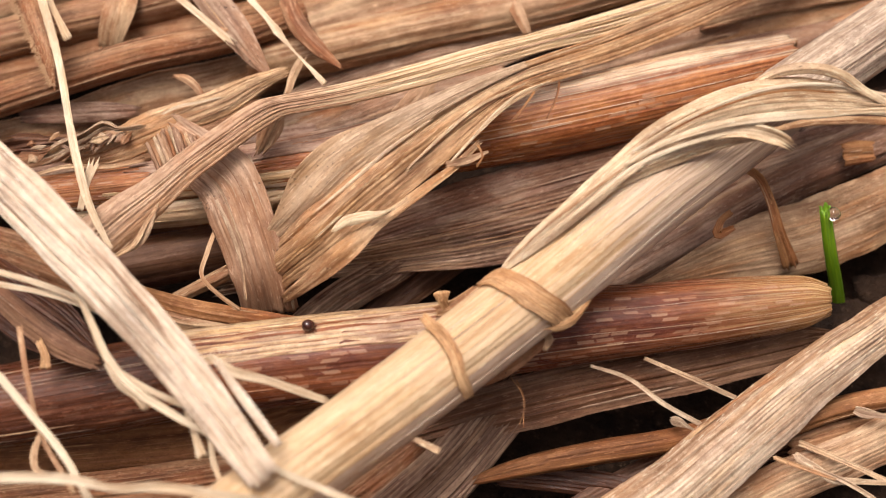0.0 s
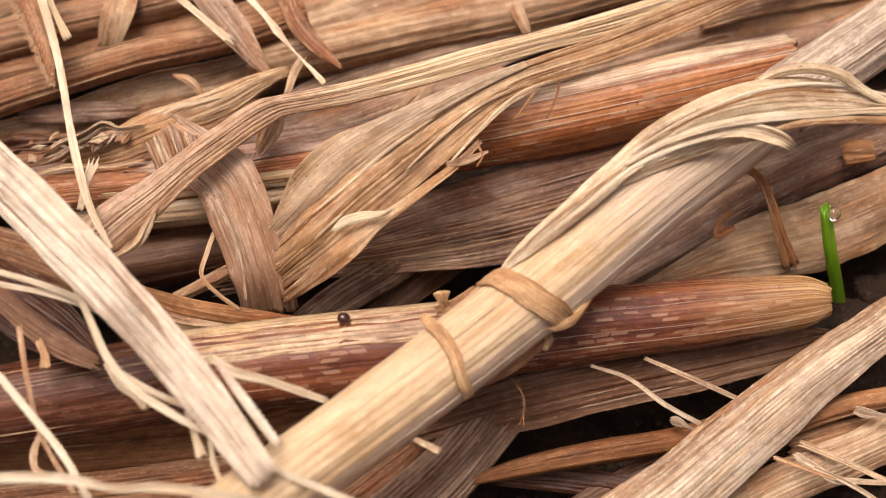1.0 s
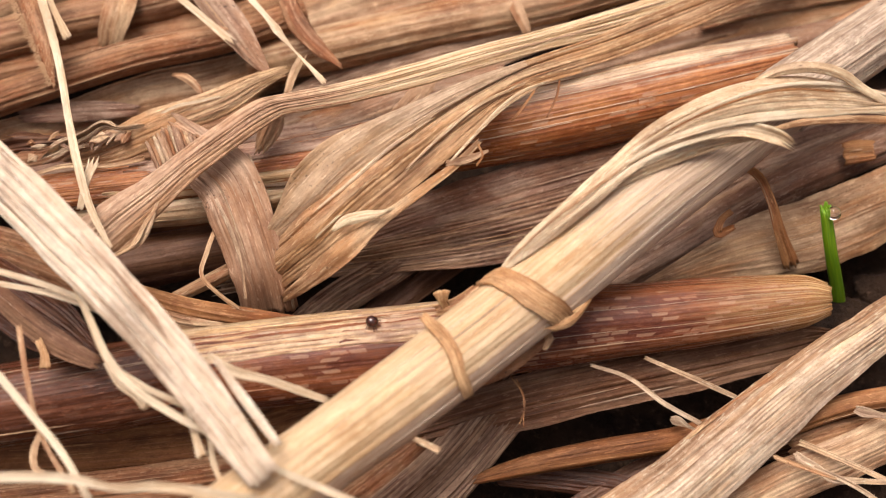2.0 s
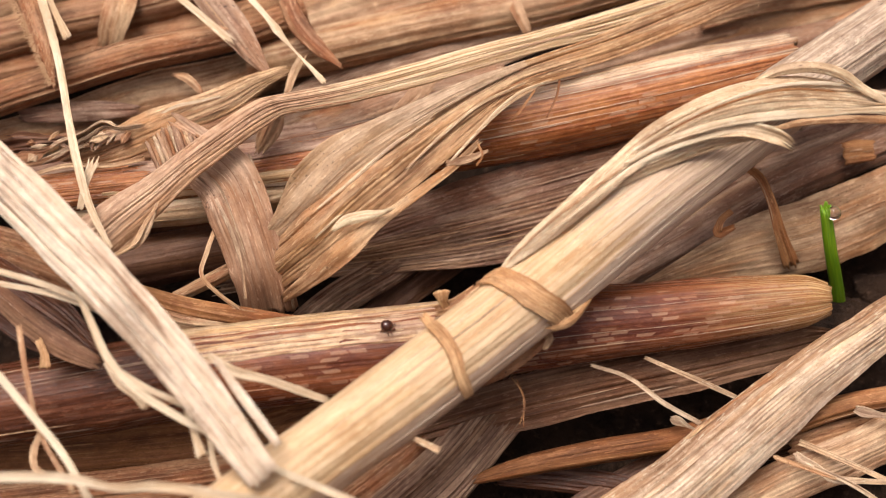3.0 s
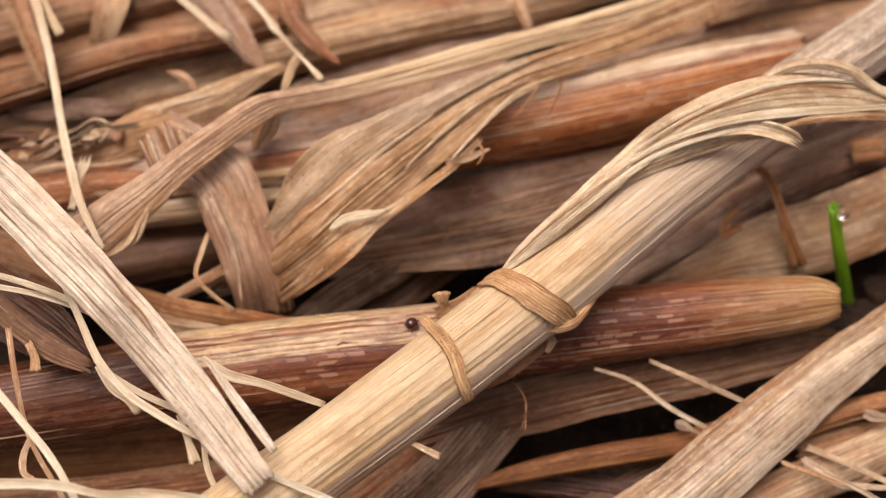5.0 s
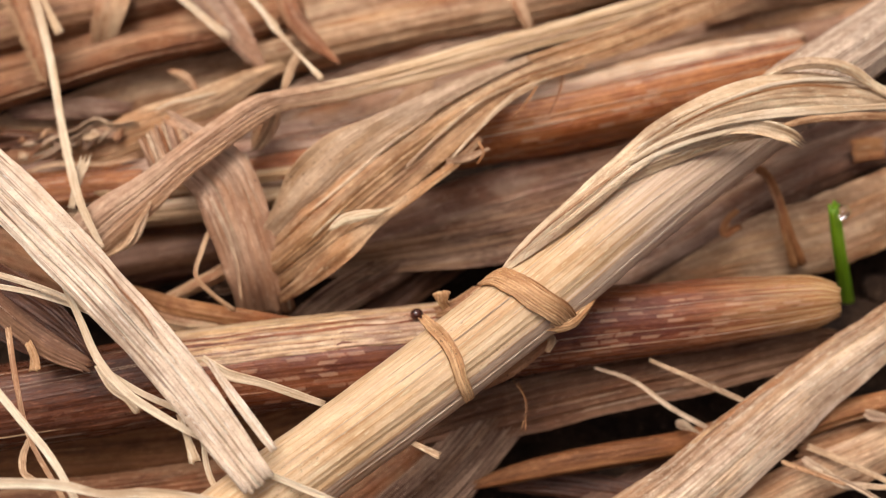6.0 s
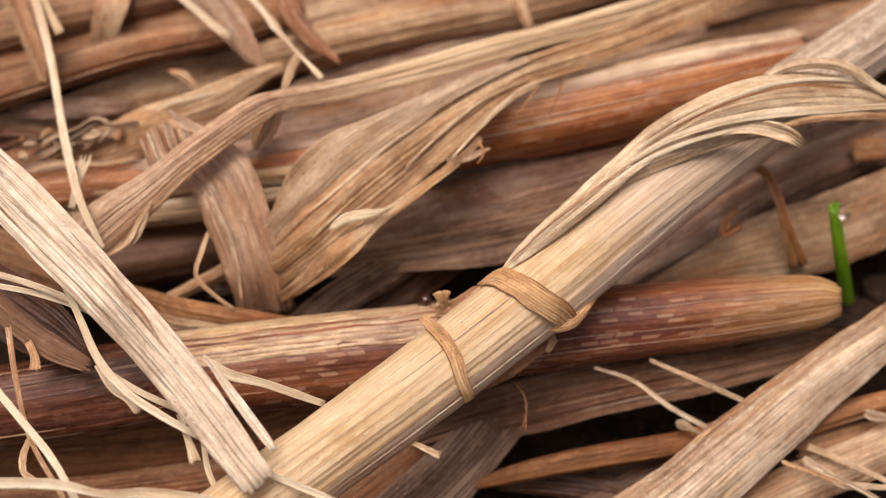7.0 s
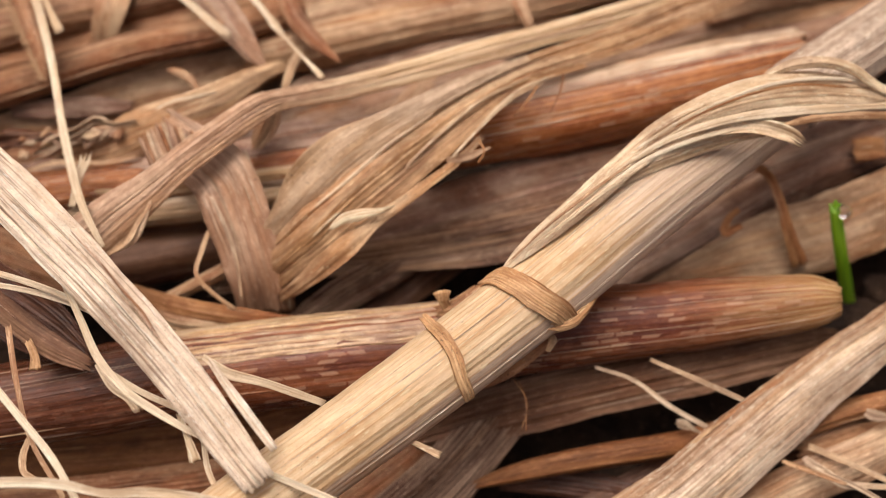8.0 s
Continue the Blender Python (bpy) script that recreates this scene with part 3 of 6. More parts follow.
def strap_mesh(name, points, material, turns, lift=0.16, thick=0.2, ribs=0.18, relief=0.03, arch=0.03, flat=1.0, face=(0, -0.42, 0.906), fray=0.25, ragged=0.03):
    """A strip wound round a stem. turns: mm along the stem, angle round it, width of the strip, height over the surface."""
    COUNT[0] += 1
    seed = COUNT[0]
    pts = [tuple(p) + (0.0,) * (5 - len(p)) for p in points]
    k, s = spline(pts, 400)
    t, n, b = axes_of(k[:, :3], k[:, 4], face)
    w4, _ = spline([(p[0], radians(p[1]) * 2.7, 0.0, p[2], p[3]) for p in turns], 60)
    q, a, w, over = w4[:, 0], w4[:, 1] / 2.7, w4[:, 3], np.maximum(w4[:, 4], 0.0)
    at = lambda m: np.stack([np.interp(q, s, m[:, j]) for j in range(m.shape[1])], 1)
    c, n, b, rad = at(k[:, :3]), at(n), at(b), at(k[:, 3:4])[:, 0] / 2
    out = n * np.cos(a)[:, None] * flat + b * np.sin(a)[:, None]
    mid = c + out * (rad + lift + over)[:, None]
    tt = np.gradient(mid, axis=0)
    tt /= np.linalg.norm(tt, axis=1)[:, None]
    nn = out - tt * np.sum(out * tt, 1)[:, None]
    nn /= np.linalg.norm(nn, axis=1)[:, None]
    bb = np.cross(nn, tt)
    v1 = np.concatenate([[0], np.cumsum(np.linalg.norm(np.diff(mid, axis=0), axis=1))])
    cols = int(min(36, max(11, w.max() / ribs * 4)))
    x = np.linspace(-1, 1, cols)
    side = np.where(x[None, :] < 0, 1 + ragged * wave(seed, v1, (0.6, 2.0), (0.5, 1.0))[:, None], 1 + ragged * wave(seed + 1, v1, (0.6, 2.0), (0.5, 1.0))[:, None])
    span = x[None, :] * side * (w / 2)[:, None]
    up = relief * wave(seed + 2, x * w.max() / 2, (ribs, ribs * 2.4), (1.0, 0.8))[None, :] + arch * w[:, None] * (x[None, :] ** 2)
    r = np.random.RandomState(seed)
    j0, j1 = (fray * np.convolve(r.uniform(-1, 1, cols + 2), (0.4, 0.5, 0.4), "valid") for e in (0, 1))
    slide = j0[None, :] * np.exp(-v1 / 0.5)[:, None] + j1[None, :] * np.exp(-(v1[-1] - v1) / 0.5)[:, None]
    top = mid[:, None] + bb[:, None] * span[..., None] + nn[:, None] * up[..., None] + tt[:, None] * slide[..., None]
    rings = np.concatenate([top, (top - nn[:, None] * thick)[:, ::-1]], 1)
    u = np.concatenate([span, span[:, ::-1]], 1)
    v = np.repeat(v1[:, None], 2 * cols, 1)
    return mesh_from(name, rings, u, v, material)


def sheath(name, label, parent, points, material, *where, **shape):
    ob = new(name, shell_mesh(name, points, M[material], *where, **shape))
    ob.parent = parent
    return tagged(ob, label)


def strap(name, label, parent, points, material, turns, **shape):
    ob = new(name, strap_mesh(name, points, M[material], turns, **shape))
    ob.parent = parent
    return tagged(ob, label)


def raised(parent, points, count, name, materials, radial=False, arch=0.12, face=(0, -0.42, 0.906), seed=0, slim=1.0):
    """Torn fibres, raised veins and strips standing in for glints, along a blade or a stem, each a part of it."""
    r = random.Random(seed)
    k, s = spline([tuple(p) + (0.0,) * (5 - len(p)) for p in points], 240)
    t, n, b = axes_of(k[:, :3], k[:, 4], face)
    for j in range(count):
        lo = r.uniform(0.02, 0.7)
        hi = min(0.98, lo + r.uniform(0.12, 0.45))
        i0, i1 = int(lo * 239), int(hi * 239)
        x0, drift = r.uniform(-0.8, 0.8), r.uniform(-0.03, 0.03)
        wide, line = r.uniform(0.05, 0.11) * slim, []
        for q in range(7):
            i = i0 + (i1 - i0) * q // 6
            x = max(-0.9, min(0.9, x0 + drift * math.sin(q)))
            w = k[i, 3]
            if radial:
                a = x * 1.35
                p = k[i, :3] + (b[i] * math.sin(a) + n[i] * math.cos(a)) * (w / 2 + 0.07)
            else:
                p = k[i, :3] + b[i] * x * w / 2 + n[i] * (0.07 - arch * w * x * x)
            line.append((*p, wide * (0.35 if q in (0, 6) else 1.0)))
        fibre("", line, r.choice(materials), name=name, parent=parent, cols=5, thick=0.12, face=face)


def blade(name, label, points, material, category="dry leaf", group="dry leaf blades", parent=None, veins=None, **shape):
    """A leaf blade or strip as a thing, or as a part where a parent is given."""
    ob = new(name, blade_mesh(name, points, M[material], **shape))
    if parent:
        ob.parent = parent
        return tagged(ob, label)
    wide = max(p[3] for p in points)
    if veins is None:
        veins = 4 if wide > 2.6 else 3 if wide > 1.5 else 1 if wide > 0.9 else 0
    raised(ob, points, veins, "vein", VEIN[material], arch=shape.get("arch", 0.12), seed=COUNT[0])
    return tagged(ob, label, category, group)


def fibre(label, points, material="fibre", name="plant_fibre", parent=None, **shape):
    """A loose thin strand."""
    shape = {**dict(arch=-0.05, ribs=0.16, relief=0.03, thick=0.28, fray=(0.08, 0.08), ragged=0.08, cols=9), **shape}
    return blade(name, label, points, material, "plant fibre", "loose plant fibres", parent, **shape)


def stem(label, points, material, name="straw", **shape):
    ob = new(name, stem_mesh(name, points, M[material], **shape))
    raised(ob, points, 4 if max(p[3] for p in points) > 1.8 else 2, "torn_fibre", VEIN[material], True, seed=COUNT[0])
    return tagged(ob, label, "straw", "fallen straws")


# ---- soil ----
def soil_material():
    n = Nodes("damp_soil")
    pos = n.node("ShaderNodeNewGeometry", out=0)
    a = n.noise(pos, 260.0, 6.0, 0.65)
    b = n.noise(pos, 1400.0, 4.0, 0.6)
    col = n.mix(n.step(a, 0.35, 0.65), (0.012, 0.007, 0.005), (0.032, 0.018, 0.011))
    col = n.mix(n.math("MULTIPLY", n.step(b, 0.55, 0.75), 0.6), col, (0.09, 0.055, 0.034))
    n.put(col, n.bsdf.inputs["Base Color"])
    n.put(0.9, n.bsdf.inputs["Roughness"])
    n.put(0.15, n.bsdf.inputs["Specular IOR Level"])
    n.put(n.node("ShaderNodeBump", ins={"Strength": 0.8, "Distance": 0.0008, "Height": n.math("ADD", a, b)}), n.bsdf.inputs["Normal"])
    return n.mat


SOIL = soil_material()


def ground():
    """One sheet of soil, uneven under the litter and flat out to the horizon."""
    near = np.concatenate([-np.geomspace(40, 0.09, 24), np.linspace(-0.08, 0.08, 60), np.geomspace(0.09, 40, 24)])
    verts, faces = [], []
    for y in near:
        for x in near:
            h = 0.0016 * noise.noise((x * 90, y * 90, 3.0)) + 0.0007 * noise.noise((x * 400, y * 400, 7.0)) if max(abs(x), abs(y)) < 0.1 else 0.0
            verts.append((x, y, h - 0.001))
    k = len(near)
    for r in range(k - 1):
        for c in range(k - 1):
            faces.append((r * k + c, r * k + c + 1, (r + 1) * k + c + 1, (r + 1) * k + c))
    me = bpy.data.meshes.new("ground")
    me.from_pydata(verts, [], faces)
    me.polygons.foreach_set("use_smooth", [True] * len(faces))
    me.materials.append(SOIL)
    return tagged(new("ground", me), "dark damp soil under the straw litter", "soil", kind="structure")


ground()


# ---- sprout, droplet, mite, hairs and the litter round about ----
def plain(name, colour, rough, gloss=0.5, shine=0.0, wobble=None):
    n = Nodes(name)
    col = colour
    if wobble:
        uv = n.node("ShaderNodeUVMap")
        f = n.noise(n.stretch(uv, 0.3, 4.0, 0.0), 1.0, 3.0)
        col = n.mix(n.step(f, 0.35, 0.65), colour, wobble)
    n.put(col, n.bsdf.inputs["Base Color"])
    n.put(rough, n.bsdf.inputs["Roughness"])
    n.put(gloss, n.bsdf.inputs["Specular IOR Level"])
    n.put(shine, n.bsdf.inputs["Coat Weight"])
    return n.mat


GREEN = plain("fresh_green_shoot", (0.13, 0.29, 0.010), 0.35, 0.5, 0.2, (0.21, 0.37, 0.014))
MITE_SHELL = plain("dark_glossy_shell", (0.05, 0.014, 0.009), 0.06, 0.5, 0.6)
MITE_LEG = plain("red_brown_leg", (0.12, 0.035, 0.018), 0.3)


def sprout(points):
    """A young shoot, cut off at its top, with a rolled leaf inside."""
    ob = new("grass_sprout", stem_mesh("grass_sprout", points, GREEN, ribs=0.3, relief=0.02, flat=0.85, ends=(0, 1), fray=0.25, wall=0.22, cols=40))
    tagged(ob, "fresh green grass shoot with a cut tip", "sprout")
    x, y, z, w = points[-1]
    core = new("inner_leaf", stem_mesh("inner_leaf", [(x + 0.05, y - 0.5, z - 1.0, w * 0.5), (x + 0.02, y + 0.05, z, w * 0.5), (x - 0.02, y + 0.35, z + 0.35, w * 0.22)], GREEN, relief=0.02, cols=20, ends=(0, 1), fray=0.12, wall=0.1))
    core.parent = ob
    return ob


def ball_mesh(name, size, material, squash=(1, 1, 1), parts=(32, 20)):
    bm = bmesh.new()
    bmesh.ops.create_uvsphere(bm, u_segments=parts[0], v_segments=parts[1], radius=size * MM)
    for v in bm.verts:
        v.co = Vector((v.co.x * squash[0], v.co.y * squash[1], v.co.z * squash[2]))
        if squash != (1, 1, 1):
            v.co.z *= 1.0 - 0.12 * (v.co.x / (size * MM))
    for face in bm.faces:
        face.smooth = True
    me = bpy.data.meshes.new(name)
    bm.to_mesh(me)
    bm.free()
    me.materials.append(material)
    return me


def droplet(place, radius):
    n = Nodes("clear_water")
    n.put(0.0, n.bsdf.inputs["Roughness"])
    n.put(1.33, n.bsdf.inputs["IOR"])
    n.put(1.0, n.bsdf.inputs["Transmission Weight"])
    n.put((1.0, 1.0, 1.0), n.bsdf.inputs["Base Color"])
    ob = new("water_droplet", ball_mesh("water_droplet", radius, n.mat, (1.0, 1.0, 0.97), (40, 24)))
    ob.location = Vector(place) * MM
    return tagged(ob, "clear round water droplet on the green shoot", "droplet")


def clod(place, size, turn):
    """A lump of damp soil with a crumbly surface."""
    bm = bmesh.new()
    bmesh.ops.create_icosphere(bm, subdivisions=4, radius=size * MM)
    for v in bm.verts:
        d = v.co.normalized()
        bump = 1 + 0.28 * noise.noise(d * 1.6 + Vector((turn, 0, 0))) + 0.10 * noise.noise(d * 5.0) + 0.05 * noise.noise(d * 13.0)
        v.co = Vector((d.x * 1.35, d.y, d.z * 0.7)) * size * MM * bump
    for face in bm.faces:
        face.smooth = True
    me = bpy.data.meshes.new("soil_clod")
    bm.to_mesh(me)
    bm.free()
    me.materials.append(SOIL)
    ob = new("soil_clod", me)
    ob.location = Vector(place) * MM
    return tagged(ob, "dark damp soil clod beside the green shoot", "soil clod")


def bract_hairs(parent, points):
    """Short stiff hairs on both edges and on the face of the bract."""
    r = random.Random(5)
    k, s = spline([tuple(p) + (0.0,) for p in points], 200)
    verts, faces = [], []
    for j in range(620):
        i = r.randrange(10, 195)
        side = -r.uniform(0.55, 1.0) if r.random() < 0.75 else r.uniform(-0.5, 1.0)
        base = Vector(k[i, :3]) + Vector((side * k[i, 3] / 2, 0, 0.12))
        tip = base + Vector((side * r.uniform(0.1, 0.35), -r.uniform(0.1, 0.5), r.uniform(0.0, 0.25)))
        m = len(verts)
        for d in ((0.034, 0, 0), (-0.018, 0.03, 0), (-0.018, -0.03, 0)):
            verts.append((base + Vector(d)) * MM)
        verts.append(tip * MM)
        faces += [(m, m + 1, m + 3), (m + 1, m + 2, m + 3), (m + 2, m, m + 3)]
    me = bpy.data.meshes.new("hairs")
    me.from_pydata(verts, [], faces)
    me.materials.append(M["amber"])
    ob = new("hairs", me)
    ob.parent = parent
    return tagged(ob, "short stiff orange-tan hairs", kind="stuff")


def litter_round():
    """The straw litter goes on all round the close-up."""
    r = random.Random(11)
    kinds = ["leaf", "tan", "brown", "grey", "dark", "cream"]
    bm = bmesh.new()
    for j in range(900):
        a, d = r.uniform(0, 2 * math.pi), 24 + 236 * r.random() ** 1.25
        x, y = d * math.cos(a) * 1.15, 6 + d * math.sin(a)
        turn, half = r.gauss(0.25, 0.45), r.uniform(12, 26)
        dx, dy = half * math.cos(turn), half * math.sin(turn)
        if any(abs(x + q * dx) < 40.5 and -20 < y + q * dy < 32 for q in (-1, -0.5, 0, 0.5, 1)):
            continue
        z = r.uniform(2, 10)
        me = blade_mesh("litter", [(x - dx, y - dy, z + r.uniform(-1, 1), 2.0), (x, y, z + 1.0, r.uniform(2.5, 5.0)), (x + dx, y + dy, z + r.uniform(-1, 1), 2.2)], M["leaf"], arch=0.3, ribs=0.8, cols=9)
        for p in me.polygons:
            p.material_index = j % len(kinds)
        bm.from_mesh(me)
        bpy.data.meshes.remove(me)
    me = bpy.data.meshes.new("straw_litter")
    bm.to_mesh(me)
    bm.free()
    for kind in kinds:
        me.materials.append(M[kind])
    return tagged(new("straw_litter", me), "loose dry straw and leaf litter on soil", "litter", kind="stuff")


def mite():
    """A round glossy mite, under a millimetre long: shell, mouthparts, eight legs. It heads along x, with its feet at z = 0."""
    ob = new("mite")
    tagged(ob, "tiny round glossy dark-brown mite walking on a straw", "mite")
    shell = new("shell", ball_mesh("shell", 0.43, MITE_SHELL, (1.03, 0.98, 0.94)))
    shell.location = Vector((-0.04, 0, 0.44)) * MM
    head = new("mouthparts", ball_mesh("mouthparts", 0.11, MITE_LEG, (1.5, 0.8, 0.7), (16, 10)))
    head.location = Vector((0.40, 0, 0.25)) * MM
    legs = []
    for k, (x, fan) in enumerate(((0.26, 48), (0.12, 18), (-0.06, -16), (-0.2, -46))):
        for side in (1, -1):
            a = radians(90 - fan)
            dx, dy = math.cos(a), math.sin(a) * side
            far = 0.27 if k in (0, 3) else 0.25
            leg = new("leg", stem_mesh("leg", [(0, 0, 0, 0.08), (dx * far * 0.5, dy * far * 0.5, 0.08, 0.065), (dx * far * 0.85, dy * far * 0.85, -0.06, 0.06), (dx * far, dy * far, -0.23, 0.03)], MITE_LEG, relief=0.002, cols=8, ribs=0.1, wall=0.01))
            legs.append((leg, Vector((x, 0.24 * side, 0.24)) * MM, (k % 2) * math.pi + (0 if side > 0 else math.pi)))
    for part, at in [(shell, None), (head, None)] + [(leg, place) for leg, place, _ in legs]:
        part.parent = ob
        if at:
            part.location = at
    return ob, legs


def on_straw(place, up, ahead):
    """The pose of something that stands at a place (mm) on a straw, with its up and its heading."""
    z, x = Vector(up).normalized(), Vector(ahead)
    x = (x - z * x.dot(z)).normalized()
    m = Matrix((x, z.cross(x), z)).transposed().to_4x4()
    m.translation = Vector(place) * MM
    return m


MITE, LEGS = mite()


# ---- lowest layer: darker stems and leaves under the mat ----
stem("dark stem deep in the litter", [(-30.8, 1.0, 4.0, 4.04), (-22.9, 2.7, 4.0, 4.07), (-15.3, 4.3, 4.0, 3.88), (-3.7, 6.7, 4.0, 3.48)], "dark")
stem("dark plum-brown stem lying deep under the pile", [(10.9, 0.0, 4.0, 2.97), (17.8, 3.9, 4.5, 3.22), (24.6, 7.9, 5.0, 3.25), (36.2, 13.3, 5.0, 3.10), (51.7, 21.4, 3.0, 2.77)], "plum")
stem("dark brown stem half hidden in shade", [(20.1, 8.9, 3.5, 2.65), (27.3, 11.1, 4.0, 2.75), (37.8, 16.3, 4.0, 2.71), (56.9, 26.0, 3.0, 2.41)], "plum")
blade("dry_leaf", "plum-brown wet leaf blade in the shade", [(15.9, 8.6, 5.0, 2.18), (24.0, 12.0, 5.5, 2.64), (31.6, 14.3, 6.0, 2.65), (38.0, 16.1, 6.0, 2.67), (56.1, 22.6, 3.0, 2.38)], "plum")
blade("dry_leaf", "dark brown leaf under the pile", [(-21.2, -27.2, 3.0, 2.58), (-8.9, -17.6, 3.0, 3.17), (-2.6, -13.0, 4.0, 3.21), (2.7, -8.1, 5.0, 3.04), (7.3, -4.0, 5.0, 2.48)], "brown")
blade("dry_leaf", "grey-brown leaf with open parallel veins", [(-15.4, -28.0, 3.0, 3.54), (-3.7, -17.7, 5.0, 4.28), (0.2, -14.3, 5.5, 4.40), (3.8, -10.1, 6.0, 4.18), (5.9, -7.4, 6.0, 3.63)], "ribbed", ribs=0.42, relief=0.09)
blade("dry_leaf", "dark brown leaf on the soil", [(-1.1, -22.3, 3.0, 2.31), (8.6, -17.1, 2.5, 2.80), (14.8, -14.0, 3.0, 3.22), (22.2, -11.5, 3.0, 2.85), (33.5, -9.4, 3.0, 2.88), (44.6, -7.3, 3.0, 2.47)], "dark")
blade("dry_leaf", "dark leaf strip across a gap", [(3.9, -13.6, 3.0, 1.61), (8.7, -14.0, 3.0, 1.85), (13.5, -14.8, 3.0, 2.01), (16.6, -16.0, 3.0, 2.00), (33.5, -22.6, 3.0, 1.65)], "glossy_dark")
blade("dry_leaf", "dark leaf under the front stems", [(-47.2, -13.8, 3.0, 3.09), (-33.8, -13.0, 4.0, 3.61), (-23.5, -12.2, 4.0, 4.02), (-14.3, -11.0, 4.0, 3.64), (-5.5, -8.0, 4.0, 3.28)], "umber")
blade("dry_leaf", "brown leaf in the front corner", [(-46.2, -17.5, 3.0, 2.36), (-33.4, -16.3, 4.0, 2.77), (-23.2, -15.1, 4.0, 3.18), (-14.5, -13.9, 4.0, 3.20), (-7.5, -11.5, 3.0, 2.44)], "brown")
stem("dark stem under the front corner", [(-54.8, -13.9, 3.0, 2.06), (-34.4, -11.5, 3.0, 2.44), (-23.9, -10.2, 3.0, 2.62), (-12.5, -9.2, 3.0, 2.47), (-3.5, -7.6, 3.0, 2.32)], "umber")
blade("dry_leaf", "dark veined leaf slanting under the mat", [(-11.7, -4.4, 5.0, 2.56), (-7.7, -1.1, 5.5, 2.66), (-3.9, 1.2, 6.0, 2.51), (0.3, 4.2, 6.0, 2.12)], "ribbed", ribs=0.35, relief=0.08)
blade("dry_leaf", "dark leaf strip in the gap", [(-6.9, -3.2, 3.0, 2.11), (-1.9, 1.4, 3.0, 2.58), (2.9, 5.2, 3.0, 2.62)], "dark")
blade("dry_leaf", "brown leaf blade sloping into shade", [(-54.0, 10.2, 3.0, 2.65), (-35.7, 3.8, 6.0, 2.96), (-30.7, 2.1, 6.5, 3.14), (-26.6, 0.1, 7.0, 2.89), (-21.6, -2.6, 6.0, 2.47)], "brown")
blade("dry_leaf", "tan strip under the kinked leaf", [(-22.1, -1.5, 8.0, 1.06), (-17.9, -2.9, 8.3, 1.37), (-14.2, -3.6, 8.5, 1.28), (-9.8, -3.9, 8.0, 0.80)], "rust")
blade("dry_leaf", "brown strip along the stem", [(-22.5, -2.3, 7.5, 1.06), (-18.3, -3.8, 7.8, 1.21), (-12.6, -3.9, 8.0, 1.04)], "tan")
stem("thin tan twig under the leaves", [(-19.3, -1.8, 7.5, 0.81), (-15.7, 0.0, 8.0, 0.98), (-12.5, 2.1, 8.0, 0.91)], "tan", cols=28)


# ---- far rows of stems ----
stem("brown stem in the far row", [(-60.5, 16.0, 3.0, 2.71), (-39.0, 20.3, 6.0, 3.16), (-31.2, 22.7, 6.0, 3.28), (-24.1, 24.6, 6.0, 3.22), (-16.9, 26.9, 6.0, 3.06), (0.4, 34.6, 3.0, 2.74)], "brown")
stem("dark stem in the far row", [(-58.2, 17.7, 3.0, 2.73), (-40.3, 24.1, 4.0, 3.26), (-34.1, 26.6, 4.0, 3.29), (-27.7, 28.9, 4.0, 3.32), (-14.4, 34.5, 3.0, 2.90)], "tan")
stem("long brown ribbed stem", [(-56.0, 8.5, 4.0, 2.16), (-37.7, 13.1, 8.0, 2.50), (-29.7, 16.0, 8.5, 2.52), (-23.3, 18.0, 9.0, 2.53), (-16.4, 19.8, 9.0, 2.42), (-10.8, 21.9, 9.0, 2.22)], "brown")
blade("dry_leaf", "grey-brown leaf between the stems", [(-58.1, 7.7, 3.0, 2.25), (-37.2, 12.1, 5.0, 2.65), (-30.7, 13.6, 5.5, 3.27), (-23.7, 15.7, 6.0, 3.99), (-17.2, 17.4, 6.0, 4.11), (-11.9, 20.3, 6.0, 2.71)], "leaf")
blade("dry_leaf", "plum leaf tip under the stems", [(-32.8, 13.8, 6.8, 0.96), (-29.4, 14.0, 7.0, 1.49), (-26.0, 14.2, 7.0, 1.49), (-23.7, 14.6, 6.5, 0.79)], "plum")
blade("dry_leaf", "brown leaf in the shade under the stems", [(-54.4, 7.7, 3.0, 2.25), (-37.1, 10.3, 4.5, 2.64), (-31.0, 11.3, 5.0, 2.90), (-23.5, 12.3, 5.5, 3.08), (-16.2, 14.4, 5.0, 3.12), (-7.4, 16.2, 5.0, 2.69)], "brown")
stem("broad pale far stem with brown side", [(-15.4, 18.5, 6.5, 3.13), (-8.2, 20.1, 7.0, 3.49), (-1.5, 21.9, 7.0, 3.52), (7.5, 24.1, 7.0, 3.46), (16.8, 27.0, 7.0, 3.31), (39.6, 36.9, 3.0, 3.01)], "tan")
blade("dry_leaf", "grey tan leaf behind the thin stem", [(-13.1, 14.9, 5.0, 2.50), (-7.4, 17.3, 5.5, 4.04), (-1.1, 19.1, 6.0, 3.78), (5.3, 20.9, 6.0, 2.72), (10.3, 22.7, 6.0, 1.82)], "grey")
blade("dry_leaf", "grey-brown leaf blade in a hollow", [(-14.0, 12.5, 4.0, 3.12), (-8.2, 14.9, 4.5, 4.48), (-2.0, 17.2, 5.0, 4.05), (5.3, 18.8, 5.0, 3.17)], "grey")
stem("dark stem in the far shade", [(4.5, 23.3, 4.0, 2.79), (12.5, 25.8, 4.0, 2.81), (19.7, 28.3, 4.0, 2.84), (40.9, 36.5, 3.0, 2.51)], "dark")
